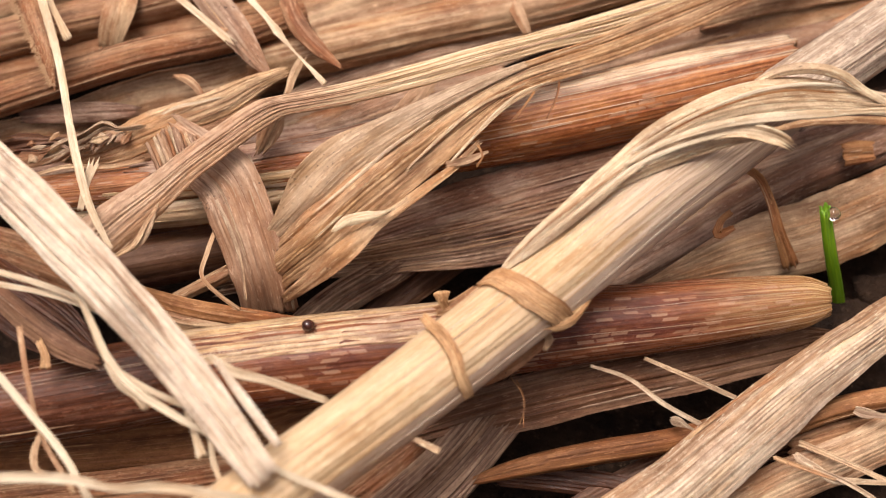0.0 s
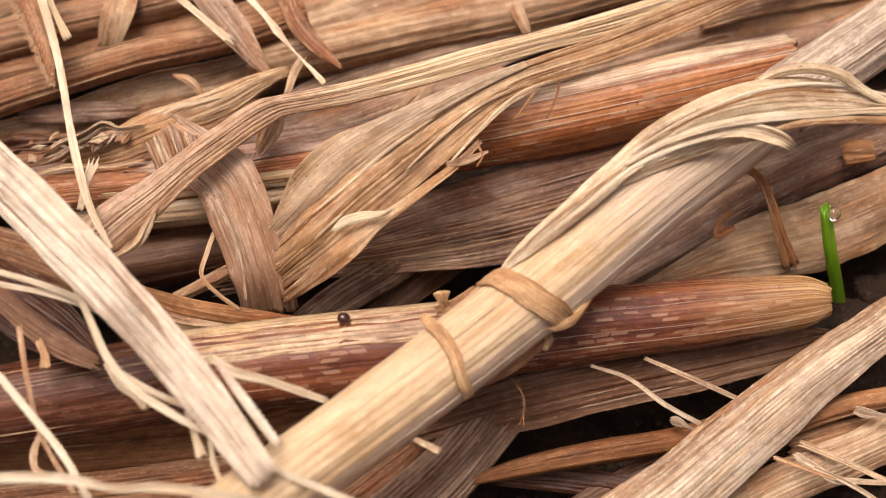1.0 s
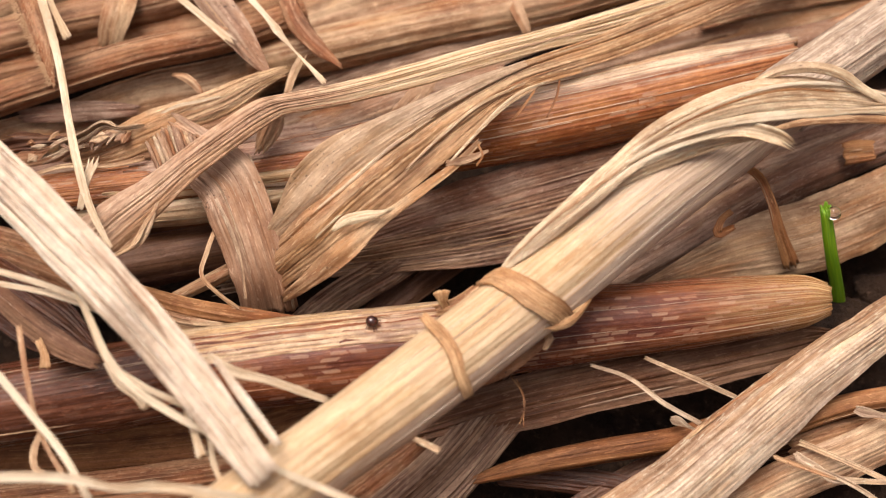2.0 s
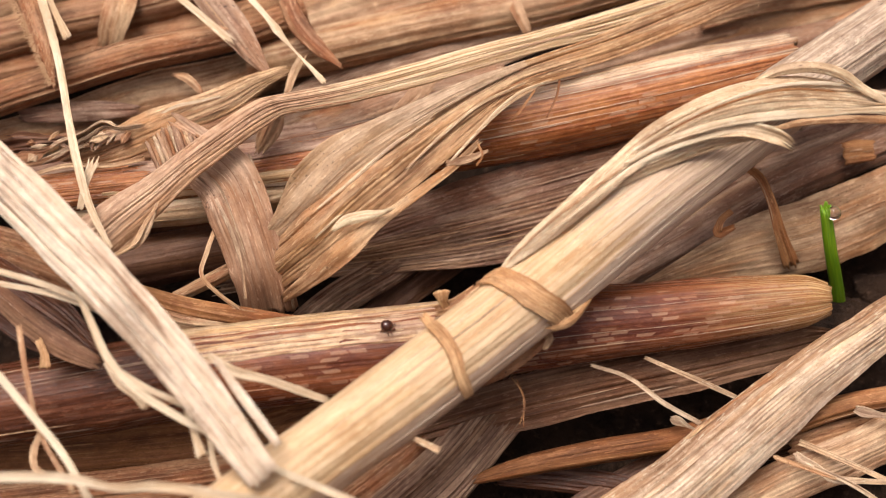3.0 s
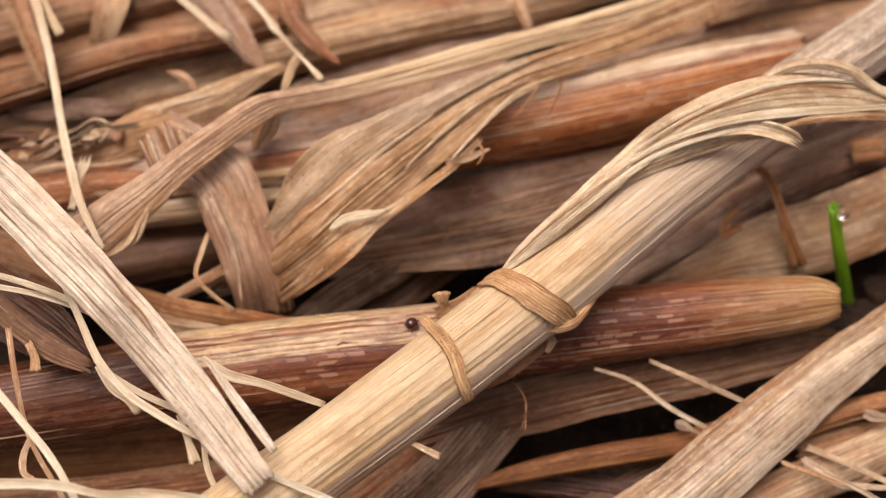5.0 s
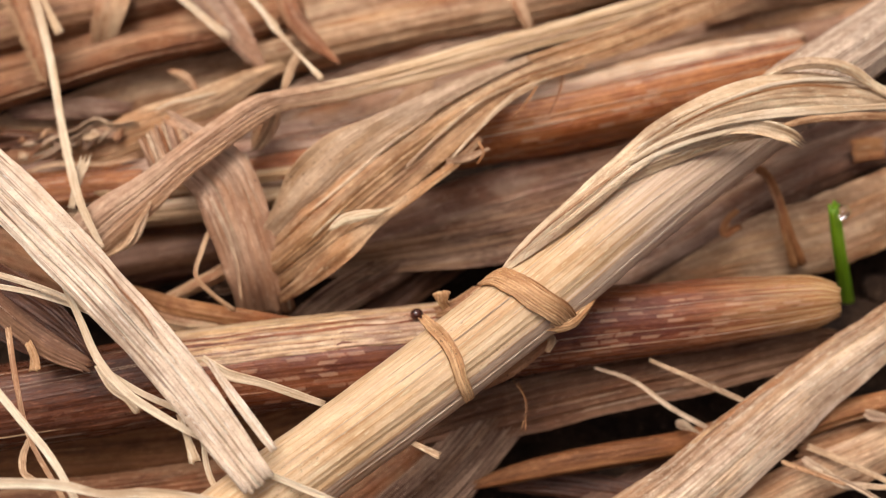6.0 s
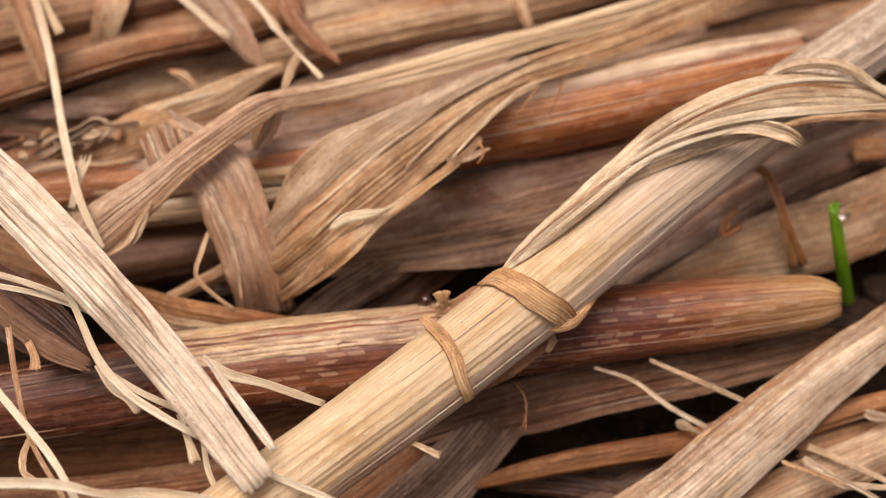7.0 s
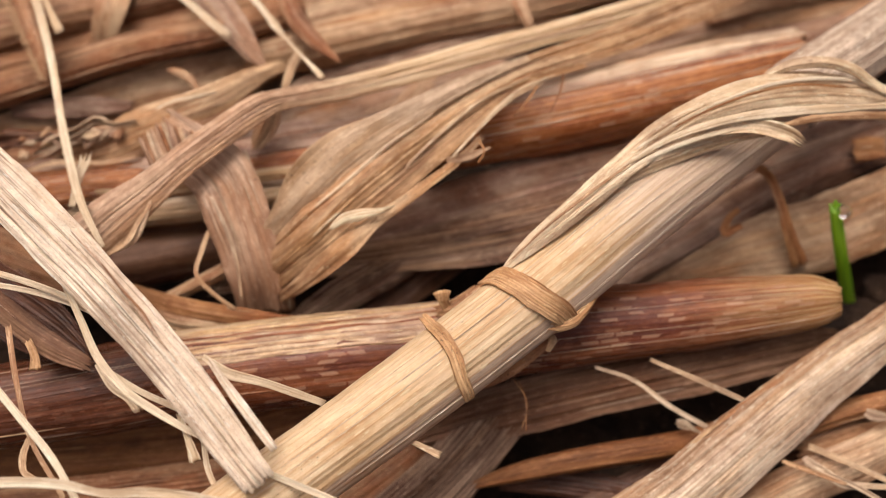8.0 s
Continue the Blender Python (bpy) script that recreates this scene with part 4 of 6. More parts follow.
blade("dry_leaf", "pale far leaf in the upper corner", [(15.9, 20.0, 4.0, 2.29), (22.4, 22.4, 4.5, 3.04), (29.4, 24.0, 5.0, 2.96), (39.1, 27.0, 5.0, 2.80), (53.5, 32.8, 3.0, 2.47)], "leaf")
stem("plum stem in the far shade", [(14.5, 18.5, 3.0, 3.22), (22.9, 20.8, 3.5, 3.51), (31.0, 22.8, 3.5, 3.54), (40.2, 25.3, 3.5, 3.29), (62.8, 31.7, 3.0, 2.87)], "plum")
blade("dry_leaf", "pale leaf strip in the far row", [(20.8, 23.3, 6.0, 1.65), (25.4, 24.6, 6.5, 2.10), (32.0, 26.0, 6.5, 2.12), (53.5, 32.8, 3.0, 1.90)], "tan")
blade("dry_leaf", "narrow leaf hanging over the far stems", [(-0.9, 46.3, 4.5, 0.94), (5.2, 24.5, 8.5, 0.99), (5.8, 22.5, 8.7, 1.07), (6.7, 20.7, 8.0, 0.80)], "tan")
blade("dry_leaf", "tan loop of leaf round the far stem", [(-25.6, 43.6, 4.0, 2.55), (-25.7, 24.9, 8.0, 2.71), (-25.7, 21.7, 9.0, 2.57), (-26.2, 20.6, 8.0, 2.22), (-26.5, 19.9, 7.0, 1.79)], "tan")
blade("dry_leaf", "brown leaf between the far stems", [(-59.5, 13.8, 3.0, 2.46), (-38.2, 18.3, 5.0, 2.89), (-28.9, 20.6, 5.3, 3.19), (-18.5, 23.1, 5.5, 3.03), (-7.6, 26.4, 5.5, 2.79), (10.1, 33.7, 3.0, 2.48)], "brown")
blade("dry_leaf", "tan leaf in the far row", [(-19.2, 17.3, 4.5, 2.71), (-12.0, 19.6, 5.0, 3.82), (-3.8, 21.2, 5.0, 3.66), (5.3, 23.1, 5.0, 2.76)], "leaf")
blade("dry_leaf", "plum leaf under the red stem", [(-55.7, 4.1, 3.0, 2.22), (-37.0, 8.4, 4.0, 2.63), (-29.2, 10.1, 4.4, 2.90), (-20.0, 11.3, 4.6, 3.09), (-10.0, 13.1, 4.5, 2.67)], "plum")
blade("dry_leaf", "brown leaf strip in the far row", [(-24.5, 21.8, 5.0, 1.83), (-18.6, 23.4, 5.4, 2.02), (-12.2, 25.6, 5.5, 2.04), (-6.7, 27.2, 5.5, 1.86), (16.2, 36.1, 3.0, 1.67)], "tan")
blade("dry_leaf", "tan leaf under the big twisted leaf", [(3.4, 16.7, 4.5, 2.71), (10.7, 19.3, 5.0, 3.18), (18.1, 21.8, 5.0, 3.21), (26.6, 24.2, 5.0, 2.77)], "grey")
blade("dry_leaf", "tan leaf behind the pale far stem", [(-14.4, 22.0, 5.0, 2.29), (-10.3, 23.4, 5.6, 3.21), (-4.8, 25.1, 6.0, 3.5), (0.7, 26.9, 6.0, 3.24), (10.2, 31.1, 5.0, 2.85)], "leaf")
blade("dry_leaf", "brown leaf in the upper corner", [(23.5, 18.2, 4.2, 2.27), (29.1, 20.9, 4.6, 2.75), (34.4, 23.7, 5.0, 2.77), (40.0, 27.0, 5.0, 2.80), (62.4, 41.4, 3.0, 2.55)], "brown")
blade("dry_leaf", "brown leaf between ribbed leaf and stem", [(-27.0, 3.7, 5.2, 2.55), (-19.4, 4.8, 5.4, 2.99), (-11.3, 6.0, 5.4, 3.00), (-3.6, 7.5, 5.2, 2.59)], "brown")

# ---- middle layer ----
stem("cream and tan stem under the kinked leaf", [(-31.3, 4.3, 7.0, 1.85), (-23.2, 5.0, 7.5, 2.43), (-15.2, 5.8, 8.0, 2.43), (-9.4, 7.3, 8.0, 2.19), (-3.6, 8.9, 8.0, 2.12)], "husk")
RED_LINE = [(-31.0, 5.8, 8.5, 2.92), (-22.3, 6.7, 8.8, 3.26), (-12.7, 8.1, 9.0, 3.77), (-1.4, 10.1, 9.2, 4.85), (9.2, 12.3, 9.5, 5.61), (17.8, 14.5, 9.5, 5.57), (26.6, 16.9, 9.5, 4.67)]
red_stem = stem("thick red-brown hollow stem with a cut end", RED_LINE, "red", ends=(0, 1), fray=0.25, creases=((20, 0.12, 0.05), (300, 0.1, 0.06)))
blade("dry_leaf", "plum-grey wet leaf under the thick stem", [(-10.2, 1.6, 6.5, 2.50), (-3.5, 4.3, 7.0, 3.19), (4.9, 7.1, 7.3, 3.31), (13.5, 9.8, 7.3, 2.91), (20.7, 12.3, 7.0, 2.60)], "plum", ribs=0.35, relief=0.07)
blade("dry_leaf", "flat ribbed leaf with raised parallel veins", [(-16.8, -0.1, 6.0, 1.66), (-9.4, 1.3, 6.2, 1.92), (-3.5, 2.2, 6.4, 2.76), (2.8, 3.3, 6.6, 4.03), (9.1, 5.0, 6.5, 4.66), (14.8, 7.2, 6.2, 4.71)], "ribbed", ribs=0.36, relief=0.06, arch=0.03, crumple=0.003, ragged=0.01, veins=8)
blade("dry_leaf", "grey tan leaf under the sprout", [(14.9, 0.1, 5.2, 0.59), (18.1, 1.3, 5.4, 2.02), (22.6, 2.8, 5.7, 4.31), (27.4, 3.9, 5.9, 5.42), (33.6, 6.6, 5.9, 5.57), (50.1, 14.2, 4.0, 5.38)], "leaf", arch=0.14, veins=5)
blade("dry_leaf", "broad brown leaf under the mottled stem", [(-1.7, -11.4, 6.0, 2.38), (4.6, -9.6, 6.4, 3.78), (12.7, -7.7, 6.6, 3.93), (20.8, -6.0, 6.6, 3.39), (26.3, -4.6, 6.3, 2.36), (28.2, -4.0, 6.0, 0.65)], "drab", ribs=0.35, relief=0.08)
stem("glossy rust-brown twig tapering to a point", [(1.2, -14.7, 4.5, 0.32), (4.6, -13.8, 5.0, 1.19), (10.6, -12.6, 5.2, 1.67), (16.6, -11.5, 5.0, 1.68), (22.0, -9.8, 5.0, 1.53)], "umber", cols=36)
blade("dry_leaf", "tan ribbed leaf in the near corner", [(5.3, -24.4, 3.0, 2.62), (17.8, -18.0, 4.5, 3.12), (24.3, -14.6, 5.0, 3.31), (28.0, -13.2, 5.2, 3.33), (34.4, -10.3, 5.0, 3.22), (54.6, -1.2, 3.0, 2.89)], "leaf")
blade("dry_leaf", "dark brown leaf in the near corner", [(24.8, -12.2, 4.0, 2.01), (28.9, -11.0, 4.2, 2.18), (34.9, -9.5, 4.0, 2.04), (51.1, -5.2, 3.0, 1.78)], "brown")
stem("rust stem end in the near corner", [(23.5, -11.1, 5.0, 1.20), (28.0, -9.4, 5.3, 1.45), (34.6, -8.1, 5.5, 1.45), (57.0, -2.8, 3.0, 1.29)], "rust", cols=36)

# ---- crossing leaves ----
KINKED_LINE = [(-20.3, 9.2, 12.2, 3.6), (-17.8, 6.9, 13.3, 3.93), (-15.4, 4.9, 13.1, 4.46), (-14.0, 2.0, 12.0, 4.37), (-13.0, -0.8, 9.9, 4.16), (-12.6, -2.6, 6.4, 4.1)]
kinked = blade("dry_leaf", "kinked brown leaf bent over the stems", KINKED_LINE, "tawny", fray=(0.5, 0.2), arch=0.08, cracks=((0.55, 0.3, 0.04), (-0.6, 0.2, 0.04)))
for j in range(14):
    # tight pleats where the leaf breaks off, two fans side by side
    q = (j % 7) / 6
    a, b, c, d = [Vector(p) for p in (((-21.2, 7.9, 13.3), (-19.7, 9.1, 13.3), (-20.1, 5.5, 13.5), (-18.7, 6.7, 13.7)) if j < 7 else ((-19.4, 9.1, 13.4), (-17.7, 8.1, 13.3), (-18.4, 6.3, 13.8), (-17.1, 7.5, 13.8)))]
    top, low = a.lerp(b, q), c.lerp(d, q)
    mid = top.lerp(low, 0.45) + Vector((0, 0, 0.35 + 0.12 * (j % 3)))
    blade("crumpled_fold", "", [(*top, 0.22), (*mid, 0.34), (*low, 0.26)], ("tawny", "grey", "aged", "brown")[(j * 3) % 4], parent=kinked, arch=0.4, crumple=0.05, ragged=0.12, fray=(0.3, 0.2), cols=9)
beside = blade("dry_leaf", "pale tan leaf beside the stems", [(-27.8, 8.5, 9.4, 1.09), (-24.8, 9.2, 10.0, 2.34), (-21.8, 10.5, 10.3, 2.76), (-19.0, 11.7, 10.6, 2.35), (-16.3, 12.9, 10.7, 2.11), (-14.2, 14.4, 10.6, 1.53), (-11.8, 15.9, 10.2, 0.77)], "amber", arch=0.16, ragged=0.06)
fibre("pale edge", [(-20.8, 11.6, 10.9, 0.13), (-19.7, 12.1, 11.1, 0.25), (-18.2, 12.5, 11.1, 0.21), (-16.6, 13.0, 11, 0.13)], "fibre", name='leaf_edge', parent=beside)
crumbled = blade("dry_leaf", "crumbled shredded leaf bits", [(-29.2, 8.4, 10.4, 0.91), (-27.7, 8.9, 10.9, 1.41), (-26.2, 9.6, 11.2, 0.99), (-24.9, 10.6, 11.0, 0.92), (-24.1, 10.3, 11.0, 0.58), (-22.3, 10.6, 10.8, 0.42)], "aged", fray=(0.7, 0.5), pleat=0.18, ragged=0.3, crumple=0.12)
crumb_random = random.Random(21)
for j in range(26):
    # torn crumbs strewn along the shredded leaf
    q, a, size = crumb_random.random(), crumb_random.gauss(0.5, 0.6), crumb_random.uniform(0.25, 0.8)
    x, y, z = -30.0 + 6.5 * q + crumb_random.gauss(0, 0.4), 8.3 + 1.6 * q + crumb_random.gauss(0, 0.4), 10.8 + crumb_random.uniform(-0.2, 0.4)
    dx, dy = size * math.cos(a), size * math.sin(a)
    blade("leaf_crumb", "", [(x - dx, y - dy, z, 0.12), (x, y, z + 0.08, crumb_random.uniform(0.3, 0.7)), (x + dx, y + dy, z, 0.15)], crumb_random.choice(("leaf", "grey", "brown", "drab", "aged")), parent=crumbled, cols=7, ragged=0.3, crumple=0.05, fray=(0.2, 0.2))
blade("dry_leaf", "dark crumbled leaf debris between the stems", [(-32.4, 9.4, 9.6, 1.26), (-30.9, 9.4, 10.0, 1.50), (-29.0, 9.7, 10.0, 1.25), (-27.1, 10.0, 9.6, 0.59)], "dark", fray=(0.8, 0.8), pleat=0.15, ragged=0.3, crumple=0.15)
blade("dry_leaf", "small curled leaf shred among debris", [(-21.0, 16.8, 8.0, 0.26), (-19.7, 16.0, 8.6, 0.70), (-18.7, 15.0, 8.6, 0.61), (-18.3, 14.4, 8.2, 0.26)], "tan", ragged=0.15)
twisted = blade("dry_leaf", "large twisted tan leaf with crumpled folds", [(-12.7, 0.1, 9.5, 1.45, 10), (-10.4, 0.7, 12.0, 2.13, 18), (-8.9, 1.5, 13.2, 2.51, 20), (-6.8, 3.0, 13.9, 3.06, 20), (-3.7, 5.7, 14.4, 3.16, 18), (-0.6, 8.4, 14.6, 2.63, 14), (2.3, 10.6, 14.6, 2.09, 8), (4.9, 12.4, 14.4, 1.79, 2), (8.1, 14.1, 13.8, 1.81, 0), (11.5, 15.7, 13.2, 2.0, 0), (15.0, 17.6, 12.6, 2.2, 0), (18.7, 19.7, 12, 2.14, 0), (23.4, 22.6, 11.2, 2.01, 0), (35.9, 31.0, 8, 2.04, 0)], "amber", relief=0.02, ribs=0.3, arch=0.05, ragged=0.02, crumple=0.012, fray=(0.05, 0.2), cracks=((0.35, 0.25, 0.05), (-0.5, 0.2, 0.04)))
blade("folded_lobe", "grey-tan folded lobe of the twisted leaf", [(-13.0, 1.3, 10.0, 0.56, -12), (-11.9, 1.6, 11.6, 1.19, -12), (-10.6, 2.3, 13.0, 2.13, -14), (-8.9, 3.8, 14.2, 3.45, -14), (-7.0, 5.5, 14.8, 3.61, -12), (-4.4, 7.2, 15.3, 2.6, -8), (-1.4, 9.2, 15.4, 1.59, -4), (2.3, 11.5, 15.2, 0.88, 0), (6.0, 13.6, 14.6, 0.49, 0)], "lobe", parent=twisted, arch=0.06, relief=0.01, crumple=0.03, ragged=0.04, fray=(0.05, 0.1))
blade("folded_lobe", "golden brown pleat of the twisted leaf", [(-12.1, -0.9, 8.2, 1.38, -10), (-10.0, -0.7, 11.4, 1.82, -16), (-8.2, -0.1, 13.2, 2.1, -18), (-6.0, 1.6, 14.2, 2.56, -20), (-3.1, 4.0, 14.8, 2.5, -20), (-0.4, 6.4, 15.0, 2.28, -18), (2.1, 8.7, 15.1, 1.67, -12), (4.2, 10.5, 15, 1.12, -6), (6.7, 11.9, 14.7, 0.65, 0), (10.1, 13.4, 14, 0.33, 0)], "pleated", parent=twisted, arch=-0.06, relief=0.02, crumple=0.02, ragged=0.03, fray=(0.05, 0.1), cracks=((0.1, 0.2, 0.05),))
blade("folded_lobe", "curled lower lobe with a torn lip", [(-11.6, -1.9, 7.6, 0.73, 10), (-9.3, -2.2, 11.8, 1.25, 14), (-7.5, -1.5, 13.7, 1.69, 16), (-5.9, -0.5, 14.6, 1.53, 18), (-4.7, 0.5, 14.9, 1.0, 14), (-3.0, 1.8, 15.0, 0.77, 10), (-1.1, 3.5, 14.8, 0.7, 10), (0.9, 5.4, 14.4, 0.55, 10), (2.6, 7.4, 14.2, 0.4, 0)], "amber", parent=twisted, arch=0.14, relief=0.01, crumple=0.03, ragged=0.05, fray=(0.1, 0.2))
blade("torn_lip", "pale torn lip of the leaf", [(-7.5, -0.0, 15.0, 0.23, 0), (-6.6, 0.6, 15.4, 0.76, 10), (-5.3, 0.8, 15.7, 0.76, 10), (-4.3, 0.9, 15.8, 0.46, 0), (-3.4, 1.3, 15.7, 0.19, 0)], "husk", parent=twisted, arch=0.2, ragged=0.12, fray=(0.2, 0.3))
blade("leaf_ridge", "pale raised ridge", [(2.3, 7.3, 15.4, 0.2), (3.8, 9.1, 15.5, 0.24), (5.4, 10.6, 15.4, 0.24), (7.7, 11.9, 15, 0.16)], "husk", parent=twisted, ragged=0.1, cols=7)
blade("leaf_ridge", "pale raised ridge", [(0.6, 5.3, 15.2, 0.2), (2.6, 7.6, 15.4, 0.24), (4.6, 9.7, 15.4, 0.24), (6.9, 11.4, 15, 0.16)], "husk", parent=twisted, ragged=0.1, cols=7)
blade("leaf_ridge", "pale raised ridge", [(-2.5, 4.6, 15.2, 0.16), (0.2, 7.4, 15.5, 0.24), (2.6, 9.6, 15.5, 0.24), (5.9, 11.6, 15.2, 0.16)], "husk", parent=twisted, ragged=0.1, cols=7)
blade("leaf_ridge", "pale raised ridge", [(-8.7, 0.0, 14.0, 0.15), (-5.6, 2.7, 14.9, 0.23), (-2.1, 5.8, 15.3, 0.23), (0.6, 8.4, 15.4, 0.16)], "husk", parent=twisted, ragged=0.1, cols=7)
blade("leaf_ridge", "pale raised ridge", [(-8.7, 1.9, 14.3, 0.16), (-6.4, 3.7, 15.0, 0.23), (-3.7, 6.1, 15.5, 0.23), (-0.6, 8.6, 15.5, 0.16)], "husk", parent=twisted, ragged=0.1, cols=7)
blade("dry_leaf", "tan strip of leaf under the twisted leaf", [(-12.0, 2.2, 10.5, 0.81), (-10.7, 4.1, 11.0, 1.05), (-8.7, 6.6, 11.4, 0.98)], "leaf")
blade("dry_leaf", "tan scrap hanging under the bent leaf", [(-11.5, 10.7, 13.6, 0.49), (-12.2, 9.7, 13.2, 1.71), (-12.9, 8.4, 12.4, 1.38), (-13.3, 7.8, 12, 0.73)], "tan", fray=(0.2, 0.5), ragged=0.1)
folded = blade("dry_leaf", "folded leaf narrowing into a thin stalk", [(-26.0, -2.0, 13.0, 3.71, -14), (-24.0, -0.3, 13.6, 3.64, -12), (-22.0, 1.4, 14.2, 3.26, -8), (-20.0, 2.9, 14.8, 2.56), (-17.7, 4.8, 15.4, 2.18), (-15.1, 6.9, 15.7, 2.12), (-13.2, 8.6, 15.6, 1.98), (-12.2, 9.4, 15.4, 1.83), (-11.5, 10.0, 14.9, 1.52), (-10.2, 10.5, 14.5, 1.53), (-7.5, 11.4, 14.0, 1.62), (-2.6, 13.2, 13.4, 1.73), (2.8, 15.4, 12.8, 1.67), (7.4, 17.2, 12.2, 1.61), (13.6, 19.5, 11.6, 1.89), (22.1, 23.0, 11.0, 2.01), (36.3, 30.7, 7.0, 1.82)], "rosy", arch=0.1, fold=0.08, fray=(0.1, 0.2), ragged=0.03, crumple=0.012, cracks=((0.1, 0.14, 0.06), (-0.45, 0.10, 0.06)))
blade("curled_edge", "pale curled edge", [(-19.7, 2.3, 14.4, 0.19), (-20.1, 0.9, 14.1, 0.39), (-20.7, -0.2, 13.7, 0.39), (-22.3, -1.0, 13.4, 0.31), (-23.7, -1.5, 13.2, 0.23)], "lobe", parent=folded)

# ---- mottled stem on which the mite walks ----
MOTTLED_LINE = [(-44.8, -12.6, 8.1, 4.60), (-33.1, -11.2, 9.6, 5.36), (-25.6, -9.9, 9.6, 5.70), (-18.8, -8.6, 9.6, 5.89), (-11.1, -7.5, 9.6, 5.92), (-1.3, -6.3, 9.6, 5.72), (8.5, -4.8, 9.6, 5.32), (14.5, -4.2, 9.6, 4.90), (20.5, -3.5, 9.6, 4.44), (23.8, -3.1, 9.6, 3.85), (26.0, -2.85, 9.6, 3.2), (27.1, -2.8, 9.6, 2.2)]
mottled_stem = stem("mottled red-brown stem with pale frayed tip", MOTTLED_LINE, "mottled", ends=(0, 1), fray=0.1, creases=((350, 0.1, 0.05), (35, 0.08, 0.05)))

# ---- pale jointed stem across the pile ----
PALE_LINE = [(-44.3, -42.0, 9.9, 3.47), (-30.8, -33.5, 15.1, 4.02), (-16.7, -24.0, 18.7, 4.78), (-8.4, -17.0, 17.0, 4.92), (0.1, -9.8, 15.6, 5.11), (7.2, -3.9, 15.6, 5.19), (14.7, 3.0, 15.0, 5.39), (21.4, 8.4, 14.2, 4.86), (29.1, 14.7, 13.2, 4.31), (36.8, 20.6, 12.4, 4.29), (62.8, 41.2, 8.9, 4.07), (92.9, 65.3, 3.9, 3.91)]
pale_stem = stem("thick pale straw stem with two dry wraps", PALE_LINE, "cream", relief=0.025, ribs=0.55, creases=((312, 0.10, 0.05), (338, 0.05, 0.03)))

# ---- leaf sheath peeling off the pale stem ----
blade("sheath", "peeling tan sheath", [(3.5, -4.2, 17.2, 0.22, 20), (4.8, -3.1, 17.9, 0.95, 24), (6.8, -1.4, 18.3, 1.47, 24), (9.3, 0.7, 18.5, 1.7, 22), (11.7, 2.9, 18.7, 1.72, 16), (14.1, 4.8, 18.9, 2.03, 10), (17.3, 6.6, 19, 2.5, 6), (20.9, 7.9, 18.8, 2.98, 4), (24.1, 8.6, 18.4, 2.92, 4), (27.4, 8.9, 17.6, 2.17, 4), (30.8, 8.9, 16.8, 1.57, 4), (41.2, 9.0, 13, 1.46, 0)], "husk", parent=pale_stem, arch=0.14, relief=0.015, ribs=0.3, crumple=0.02, cracks=((0.3, 0.14, 0.05), (-0.25, 0.1, 0.04)))
blade("sheath_edge", "cream torn sheath edge", [(12.2, 3.0, 18.9, 0.3), (14.0, 4.0, 19.4, 0.48), (16.3, 4.8, 19.8, 0.56), (19.3, 5.6, 20.0, 0.52), (23.1, 6.2, 19.8, 0.53), (27.2, 7.0, 19.0, 0.49), (30.1, 7.5, 18.3, 0.54), (40.9, 9.1, 14, 0.32)], "fibre", parent=pale_stem, ragged=0.2)
blade("sheath_shred", "frayed pale shred", [(13.0, 3.5, 18.5, 0.23), (14.9, 4.4, 18.9, 0.6), (17.1, 5.0, 19.2, 0.83), (19.7, 5.4, 19.4, 0.98), (21.6, 5.1, 19.3, 1.05), (22.8, 4.7, 19.0, 0.75), (23.1, 4.5, 18.9, 0.53)], "husk", parent=pale_stem, fray=(0.2, 0.7), ragged=0.15, crumple=0.07, arch=-0.2)
blade("sheath_shred", "tan inner layer of the sheath", [(8.4, 0.3, 17.9, 0.22, 10), (10.7, 1.7, 18.2, 0.97, 10), (13.4, 3.2, 18.3, 1.35, 6), (16.5, 4.4, 18.4, 1.28, 0), (19.1, 5.1, 18.5, 0.91, 0), (21.5, 5.5, 18.4, 0.46, 0)], "husk", parent=pale_stem, arch=0.2, crumple=0.02, fray=(0.2, 0.5), cracks=((0.0, 0.2, 0.06),))
blade("sheath_shred", "arched sheath shred", [(21.4, 9.6, 18.6, 0.39), (23.1, 10.1, 19.2, 0.77), (25.2, 10.2, 19.4, 0.77), (27.2, 10.0, 18.9, 0.77), (28.9, 9.3, 18, 0.62), (30.9, 8.7, 17, 0.55), (40.7, 6.2, 13, 0.48)], "husk", parent=pale_stem, arch=0.2, ragged=0.06)
blade("sheath_shred", "brown strip under the sheath", [(21.7, 6.2, 17.4, 0.23), (24.5, 6.9, 17.6, 0.54), (27.7, 7.4, 17.2, 0.62), (30.7, 7.8, 16.4, 0.55), (41.1, 8.5, 13, 0.49)], "tan", parent=pale_stem, ragged=0.1, fray=(0.2, 0.3))
blade("sheath_strip", "pale raised strip", [(12.5, 3.8, 19.2, 0.15), (15.2, 5.5, 19.5, 0.23), (18.4, 7.2, 19.5, 0.23), (21.6, 8.6, 19.2, 0.23), (24.5, 9.3, 18.8, 0.23), (27.8, 9.6, 18.0, 0.19), (30.7, 9.3, 17.2, 0.16)], "fibre", parent=pale_stem, ragged=0.12, cols=9)
blade("sheath_strip", "pale raised strip", [(13.7, 4.0, 19.3, 0.15), (16.7, 5.8, 19.6, 0.23), (19.9, 7.0, 19.6, 0.23), (23.4, 7.7, 19.3, 0.23), (27.1, 8.2, 18.4, 0.19), (30.5, 8.4, 17.4, 0.16)], "husk", parent=pale_stem, ragged=0.12, cols=9)
